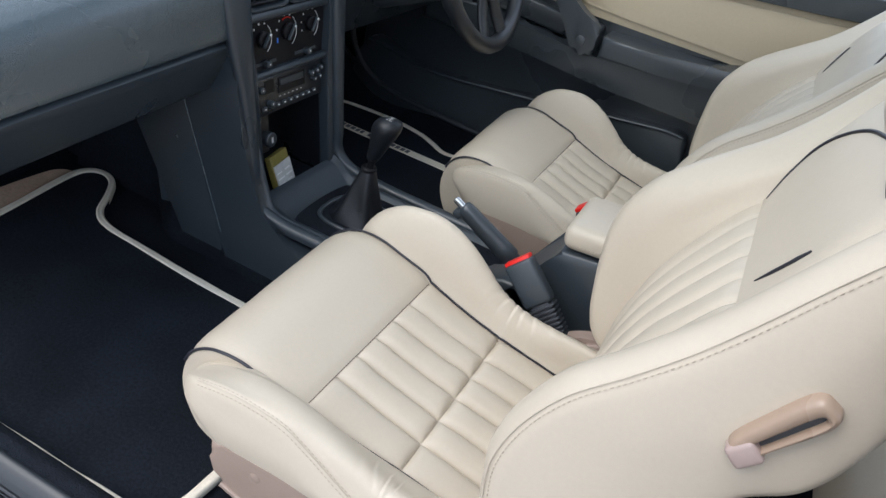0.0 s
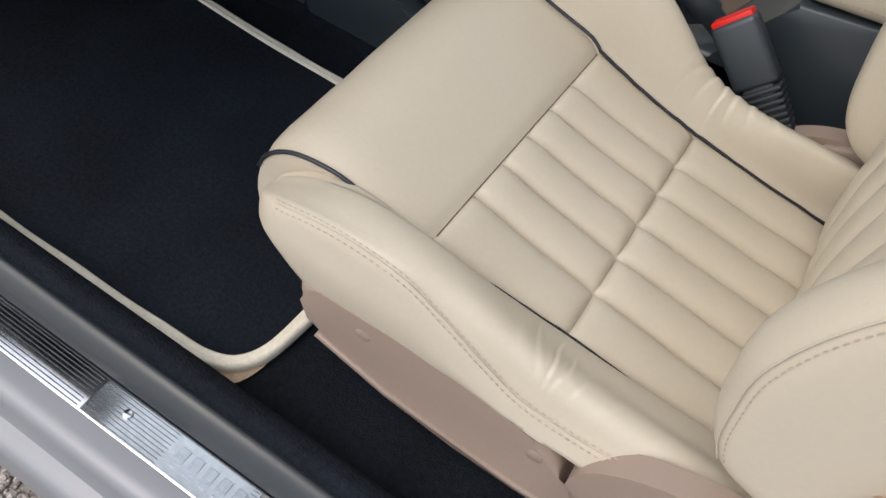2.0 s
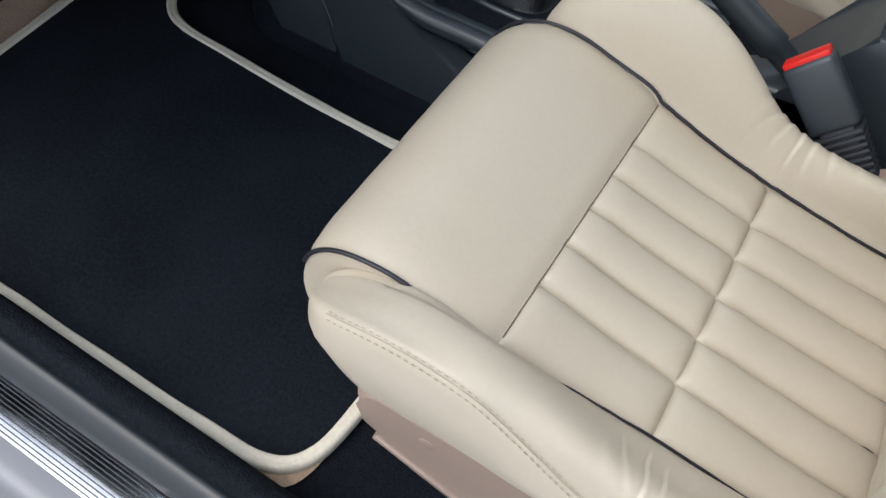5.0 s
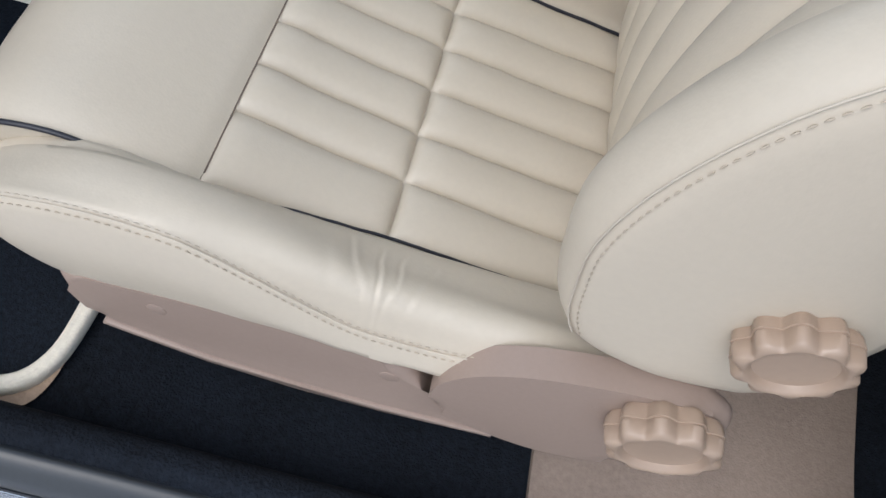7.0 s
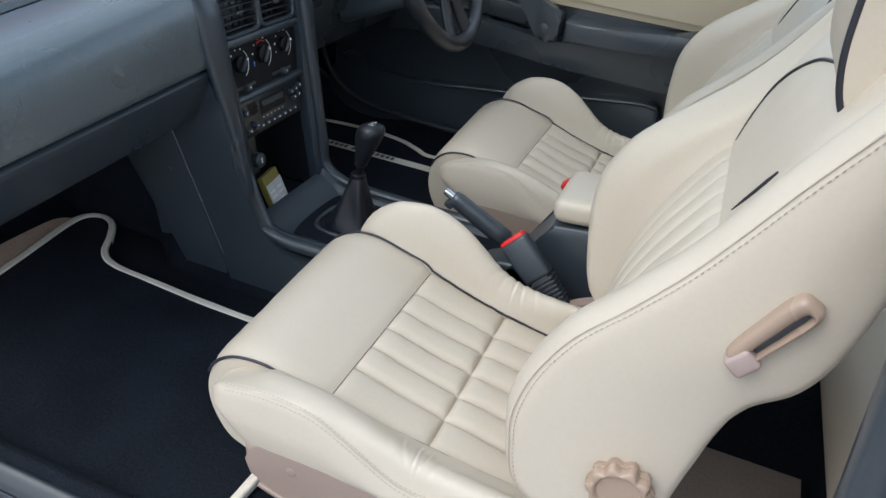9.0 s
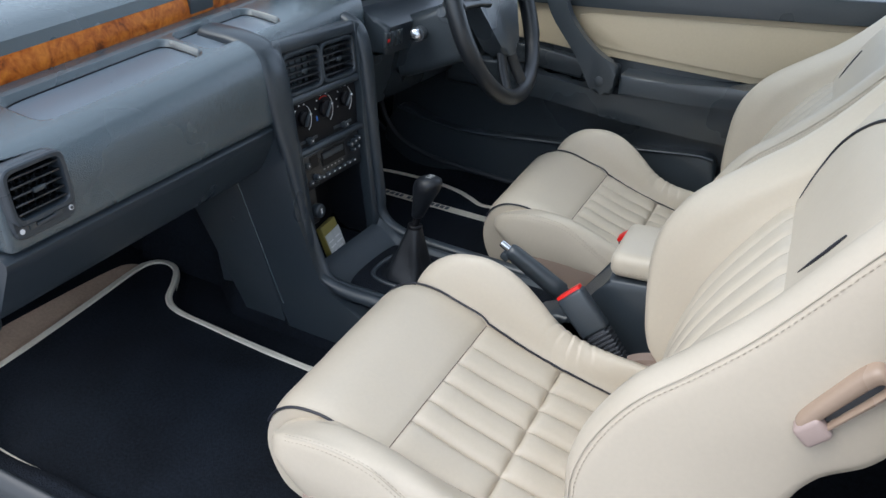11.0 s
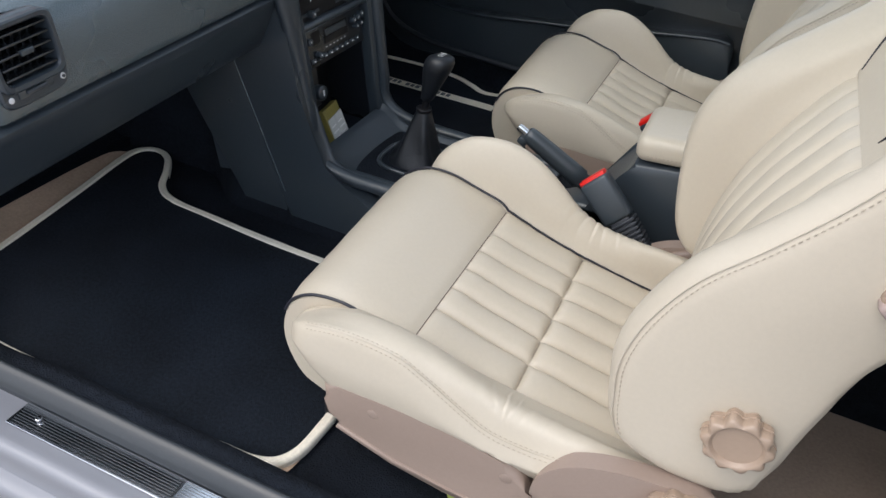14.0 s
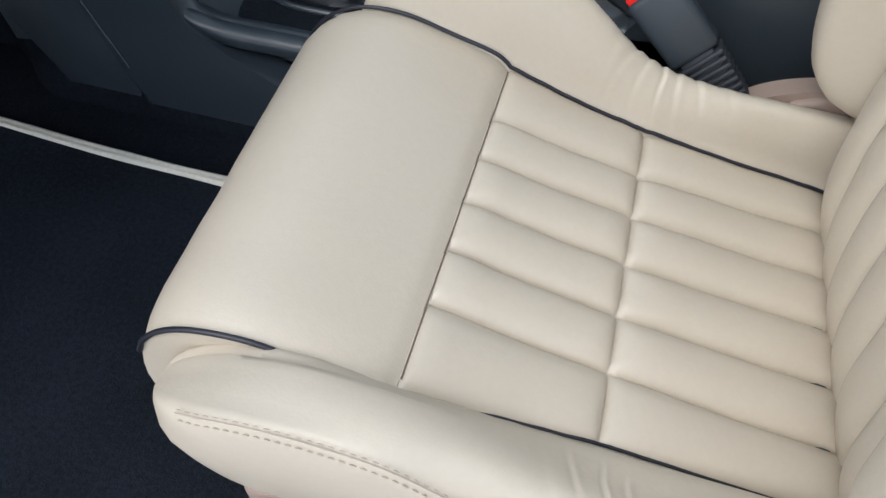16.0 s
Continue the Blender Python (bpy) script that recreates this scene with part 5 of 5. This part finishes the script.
# hand brake
hb = thing("hand_brake", (0.15, 0.330, 0.11), "black hand brake lever with chrome button", "hand brake")
a, b = np.array((-0.016, 0.3205, 0.2410)), np.array((0.145, 0.334, 0.150))
path = [a + (b - a) * t for t in (0.0, 0.015, 0.05, 0.1, 0.3, 0.5, 0.60, 0.62, 0.8, 1.0)]
tube("lever", path, [0.009, 0.0115, 0.0128, 0.0132, 0.0142, 0.0148, 0.0152, 0.0118, 0.012, 0.013], BLACK, hb, "black moulded grip", 18, False, 1.1)
d = (a - b) / np.linalg.norm(a - b)
tube("button", [a - d * 0.004, a + d * 0.012, a + d * 0.0165, a + d * 0.017], [0.0062, 0.0062, 0.0052, 0.001], CHROME, hb, "chrome push button", 18)
block("finger_stop", (-0.010, -0.010, -0.020), (0.006, 0.010, -0.006), BLACK, hb, "", 0.004, 2, Matrix.Translation(Vector(a + (b - a) * 0.03)) @ Matrix.Rotation(radians(29), 4, "Y"))
prism("brake_cover", [(0.02, 0.105), (0.05, 0.140), (0.085, 0.158), (0.15, 0.162), (0.17, 0.105)], "xz", 0.300, 0.366, BLACK, hb, "black brake lever cover", 0.008, 3)

# armrest box
arm = thing("armrest_box", (0.28, 0.372, 0.11), "dark grey armrest box with cream leather lid", "armrest")
prism("box", [(0.060, 0.090), (0.100, 0.150), (0.146, 0.222), (0.158, 0.252), (0.30, 0.266), (0.42, 0.270), (0.42, 0.090)], "xz", 0.300, 0.434, PLASTIC, arm, "dark grey plastic box", 0.005, 3)
bm = bmesh.new()
bmesh.ops.create_cube(bm, size=1)
for q in bm.verts:
    q.co = Vector((0.290 + q.co.x * 0.270, 0.367 + q.co.y * 0.138, 0.276 + q.co.z * 0.042))
bmesh.ops.bevel(bm, geom=list(bm.edges), offset=0.016, segments=5, profile=0.5, affect="EDGES")
bm.transform(Matrix.Translation((0.16, 0, 0.25)) @ Matrix.Rotation(radians(-5), 4, "Y") @ Matrix.Translation((-0.16, 0, -0.25)))
lid = part("lid", bm, LEATHER, arm, "padded cream leather lid")
ring = spline([(0.159, 0.302), (0.157, 0.36), (0.159, 0.43)], 30)
stitches("stitching", [(x, y, 0.268) for x, y in ring], lid, side=(0, 0, 1), rows=(0.0,))
stitches("stitching", [(x, 0.2985, 0.268 + 0.087 * (x - 0.16)) for x in np.linspace(0.17, 0.40, 40)], lid, side=(0, 0, 1), rows=(0.0,))


# belt buckles
def buckle(y, x, z, label, lean):
    th = thing("belt_buckle", (x + 0.10, y, z - 0.10), label, "belt buckle", "belt buckles")
    m = Matrix.Translation((x, y, z)) @ Matrix.Rotation(radians(lean), 4, "X") @ Matrix.Rotation(radians(42), 4, "Y")
    # own axes: +x runs down along the strap, z is the thickness
    block("body", (0.0, -0.013, -0.023), (0.072, 0.013, 0.023), PLASTIC, th, "dark grey buckle body", 0.006, 3, m)
    block("button", (-0.0045, -0.009, -0.0205), (0.004, 0.0095, 0.0205), RED, th, "red release button", 0.002, 2, m)
    k = 0
    for q in np.linspace(0.075, 0.138, 10):
        w = 0.0220 - 0.004 * (q - 0.075) / 0.05
        block("bellows_ring", (q, -0.0125, -w), (q + 0.0052, 0.0125, w), RUBBER, th, "", 0.0022, 2, m)
    block("bellows_core", (0.07, -0.0095, -0.0155), (0.150, 0.0095, 0.0155), RUBBER, th, "", 0.003, 2, m)
    return th


buckle(0.250, 0.112, 0.236, "dark grey belt buckle with red button beside the armrest", -10)
buckle(0.452, 0.150, 0.262, "dark grey belt buckle with red button beside the armrest", 10)
for y in (0.225, 0.505):
    th = thing("bracket_cover", (0.255, y, 0.12), "small taupe plastic cover behind the seat cushion", "cover")
    prism("cover", [(0.238, 0.150), (0.250, 0.176), (0.275, 0.188), (0.30, 0.186), (0.30, 0.110), (0.262, 0.112)], "xz", y - 0.011, y + 0.011, TAUPE, th, "", 0.005, 3)

# ---- steering wheel and column ----
sw = thing("steering_wheel", (-0.27, 0.716, 0.47), "black leather three-spoke steering wheel", "steering wheel")
wm = Matrix.Translation((-0.243, 0.724, 0.538)) @ Matrix.Rotation(radians(-24), 4, "Y")  # own axes: y across, z up, x to the driver
R = 0.178
rim = [wm @ Vector((0, R * math.cos(a), R * math.sin(a))) for a in np.linspace(0, 2 * math.pi, 96, endpoint=False)]
rad = [0.0160 + 0.0018 * (abs(math.sin(a)) < 0.45) for a in np.linspace(0, 2 * math.pi, 96, endpoint=False)]
tube("rim", rim, rad, RIM, sw, "black leather rim", 14, True)
hub = prism("hub", [(-0.100, 0.040), (-0.086, 0.062), (-0.045, 0.072), (0.045, 0.072), (0.086, 0.062), (0.100, 0.040), (0.096, 0.010), (0.078, -0.022), (0.056, -0.062), (0.034, -0.088), (0.0, -0.096), (-0.034, -0.088), (-0.056, -0.062), (-0.078, -0.022), (-0.096, 0.010)], "yz", -0.024, 0.014, BLACK, sw, "smooth black centre pad", 0.010, 5, 60, wm)
for pts, r in (([(0.0, 0.055, 0.02), (-0.004, 0.11, 0.028), (-0.002, 0.172, 0.030)], 0.024), ([(0.0, -0.055, 0.02), (-0.004, -0.11, 0.028), (-0.002, -0.172, 0.030)], 0.024), ([(0.000, 0.020, -0.070), (-0.004, 0.032, -0.118), (-0.002, 0.044, -0.168)], 0.019), ([(0.000, -0.020, -0.070), (-0.004, -0.032, -0.118), (-0.002, -0.044, -0.168)], 0.019)):
    tube("spoke", [wm @ Vector(q) for q in spline(pts, 14)], r, RIM, sw, "glossy black spoke", 14, False, 0.45)
for y in (-0.090, 0.090):
    disc("horn_button", (0.012, y, 0.040), 0.014, 0.012, BLACK, sw, "round black horn button", "x", 24, 0.003, wm)
for sgn in (-1, 1):
    st = [wm @ Vector((0.0145, sgn * (R + 0.001) * math.cos(a), R * math.sin(a))) for a in np.linspace(radians(-38), radians(12), 40)]
    stitches("stitching", st, sw, pitch=0.007, gap=0.002, side=(0, 0, 1), rows=(-1, 1))
col = thing("steering_column", (-0.40, 0.716, 0.40), "black steering column shroud with stalks and key barrel", "steering column")
cmx = wm @ Matrix.Translation((-0.035, 0, -0.01))
block("shroud", (-0.20, -0.062, -0.070), (-0.005, 0.062, 0.050), BLACK, col, "black column shroud", 0.020, 4, cmx)
for sgn in (-1, 1):
    tube("stalk", [cmx @ Vector(q) for q in spline([(-0.03, sgn * 0.05, 0.02), (-0.02, sgn * 0.11, 0.03), (0.0, sgn * 0.165, 0.035)], 12)], [0.006] * 8 + [0.0085] * 4, BLACK, col, "black stalk", 10)
tube("key_boss", [(-0.380, 0.690, 0.476), (-0.366, 0.628, 0.482)], 0.0145, BLACK, col, "", 20)
kb = tube("key_barrel", [(-0.368, 0.634, 0.4815), (-0.3635, 0.6145, 0.4835), (-0.3632, 0.6130, 0.4836)], [0.0115, 0.0115, 0.0100], ALLOY, col, "metal ignition barrel", 20)
block("key_slot", (-0.3665, 0.6125, 0.4822), (-0.3605, 0.6135, 0.4850), BLACK, kb, "", 0)
# binnacle with instruments
bi = thing("instrument_binnacle", (-0.52, 0.73, 0.55), "black instrument binnacle with switches", "instrument cluster")
prism("hood", [(-0.60, 0.44), (-0.40, 0.445), (-0.395, 0.50), (-0.425, 0.515), (-0.47, 0.525), (-0.485, 0.60), (-0.440, 0.655), (-0.452, 0.672), (-0.60, 0.655)], "xz", 0.562, 1.00, PLASTIC, bi, "dark grey hood", 0.010, 3)
block("dial_panel", (-0.478, 0.56, 0.528), (-0.472, 0.97, 0.61), GLOSS, bi, "dark dial panel", 0.004, 2)
for y in (0.66, 0.80, 0.91):
    d = disc("dial", (-0.470, y, 0.572), 0.036, 0.004, GLOSS, bi, "black dial with pale ticks", "x", 32, 0.001)
    for a in np.linspace(radians(-30), radians(210), 13):
        block("tick", (-0.0005, 0.027, -0.0006), (0.0006, 0.032, 0.0006), WHITE, d, "", 0, m=Matrix.Translation((-0.4676, y, 0.572)) @ Matrix.Rotation(a, 4, "X"))
    block("needle", (-0.0003, 0.0, -0.0008), (0.0008, 0.027, 0.0008), RED, d, "", 0, m=Matrix.Translation((-0.4672, y, 0.572)) @ Matrix.Rotation(radians(200), 4, "X"))
for k in range(3):
    b = block("switch", (-0.4, 0.548 + k * 0.024, 0.462), (-0.391, 0.568 + k * 0.024, 0.492), BLACK, bi, "black rocker switch", 0.002, 2)
    if k == 0:
        block("mark", (-0.3915, 0.554, 0.474), (-0.3900, 0.562, 0.480), RED, b, "", 0)
prism("driver_knee_panel", [(-0.66, 0.30), (-0.52, 0.285), (-0.44, 0.33), (-0.42, 0.44), (-0.66, 0.45)], "xz", 0.50, 1.03, BLACK, bi, "black panel under the column", 0.010, 3)

# ---- driver door ----
door = thing("door_far", (0.0, 1.055, 0.02), "closed driver door with cream leather insert and black armrest", "car door", kind="structure")
DY = 1.050
prism("door_panel", [(-0.60, 0.02), (0.62, 0.02), (0.64, 0.30), (0.66, 0.60), (0.40, 0.585), (-0.10, 0.545), (-0.55, 0.505), (-0.63, 0.40), (-0.64, 0.10)], "xz", DY - 0.004, DY + 0.060, BLACK, door, "black moulded door panel", 0.008)
prism("insert", [(-0.42, 0.425), (-0.10, 0.417), (0.30, 0.414), (0.52, 0.430), (0.55, 0.50), (0.55, 0.583), (0.39, 0.563), (0.0, 0.528), (-0.28, 0.508), (-0.44, 0.495)], "xz", DY - 0.016, DY, DOOR_HIDE, door, "cream leather insert", 0.010, 4)
prism("insert_pad", [(-0.118, 0.452), (-0.060, 0.436), (0.30, 0.431), (0.48, 0.445), (0.50, 0.50), (0.48, 0.556), (0.38, 0.550), (0.0, 0.518), (-0.135, 0.503), (-0.150, 0.490)], "xz", DY - 0.0195, DY - 0.010, DOOR_HIDE, door, "raised cream leather pad", 0.0035, 4, 90)
prism("top_rail", [(-0.56, 0.505), (-0.28, 0.510), (0.0, 0.530), (0.39, 0.566), (0.66, 0.592), (0.66, 0.64), (0.0, 0.58), (-0.56, 0.545)], "xz", DY - 0.030, DY + 0.05, BLACK, door, "black top rail", 0.010, 4)
prism("armrest", [(-0.016, 0.350), (0.128, 0.360), (0.245, 0.370), (0.33, 0.378), (0.33, 0.426), (0.285, 0.424), (0.250, 0.414), (0.210, 0.405), (0.097, 0.400), (-0.016, 0.397)], "xz", DY - 0.088, DY, BLACK, door, "black armrest", 0.010, 4)
prism("lower_armrest", [(-0.46, 0.29), (-0.20, 0.300), (0.0, 0.285), (0.25, 0.282), (0.36, 0.30), (0.36, 0.375), (0.245, 0.368), (0.10, 0.356), (-0.05, 0.344), (-0.15, 0.352), (-0.30, 0.366), (-0.46, 0.372)], "xz", DY - 0.068, DY, BLACK, door, "", 0.018, 5)
prism("shelf", [(-0.46, 0.376), (-0.30, 0.370), (-0.12, 0.356), (-0.09, 0.402), (-0.30, 0.412), (-0.46, 0.418)], "xz", DY - 0.035, DY, BLACK, door, "", 0.008, 3)
handle = [(-0.217, 0.552), (-0.209, 0.526), (-0.186, 0.489), (-0.141, 0.439), (-0.109, 0.398), (-0.083, 0.358), (-0.062, 0.345), (-0.030, 0.349), (-0.0285, 0.382), (-0.031, 0.413), (-0.074, 0.436), (-0.116, 0.468), (-0.150, 0.506), (-0.166, 0.535), (-0.176, 0.556)]
ph = prism("pull_handle", handle, "xz", DY - 0.090, DY - 0.062, BLACK, door, "black pull handle", 0.010, 5, 80)
block("handle_mount", (-0.214, DY - 0.075, 0.530), (-0.176, DY, 0.556), BLACK, ph, "", 0.008, 3)
block("handle_mount", (-0.085, DY - 0.075, 0.350), (-0.034, DY, 0.404), BLACK, ph, "", 0.008, 3)
disc("screw_cap", (-0.062, DY - 0.0905, 0.374), 0.0115, 0.0024, BLACK, ph, "", "y", 24, 0.0008)
pk = spline([(-0.60, 0.190), (-0.50, 0.172), (-0.40, 0.165), (-0.20, 0.185), (-0.05, 0.204), (0.05, 0.221), (0.18, 0.238), (0.225, 0.234), (0.235, 0.160), (0.23, 0.05), (-0.20, 0.035), (-0.60, 0.04)], 100, True)
prism("map_pocket", pk, "xz", DY - 0.045, DY, BLACK, door, "black moulded map pocket", 0.008, 3)
rimp = spline([(-0.60, 0.190), (-0.50, 0.172), (-0.40, 0.165), (-0.20, 0.185), (-0.05, 0.204), (0.05, 0.221), (0.18, 0.238), (0.222, 0.235)], 60)
tube("pocket_rim", [(x, DY - 0.046, z) for x, z in rimp], 0.0045, PLASTIC, door, "", 8)
sp = spline([(-0.66, 0.38), (-0.645, 0.24), (-0.60, 0.155), (-0.52, 0.115), (-0.40, 0.10), (-0.20, 0.092), (0.0, 0.088), (0.60, 0.085)], 60)
tube("seal", [(x, DY - 0.060, z - 0.03) for x, z in sp], 0.007, RUBBER, door, "black door seal", 8)
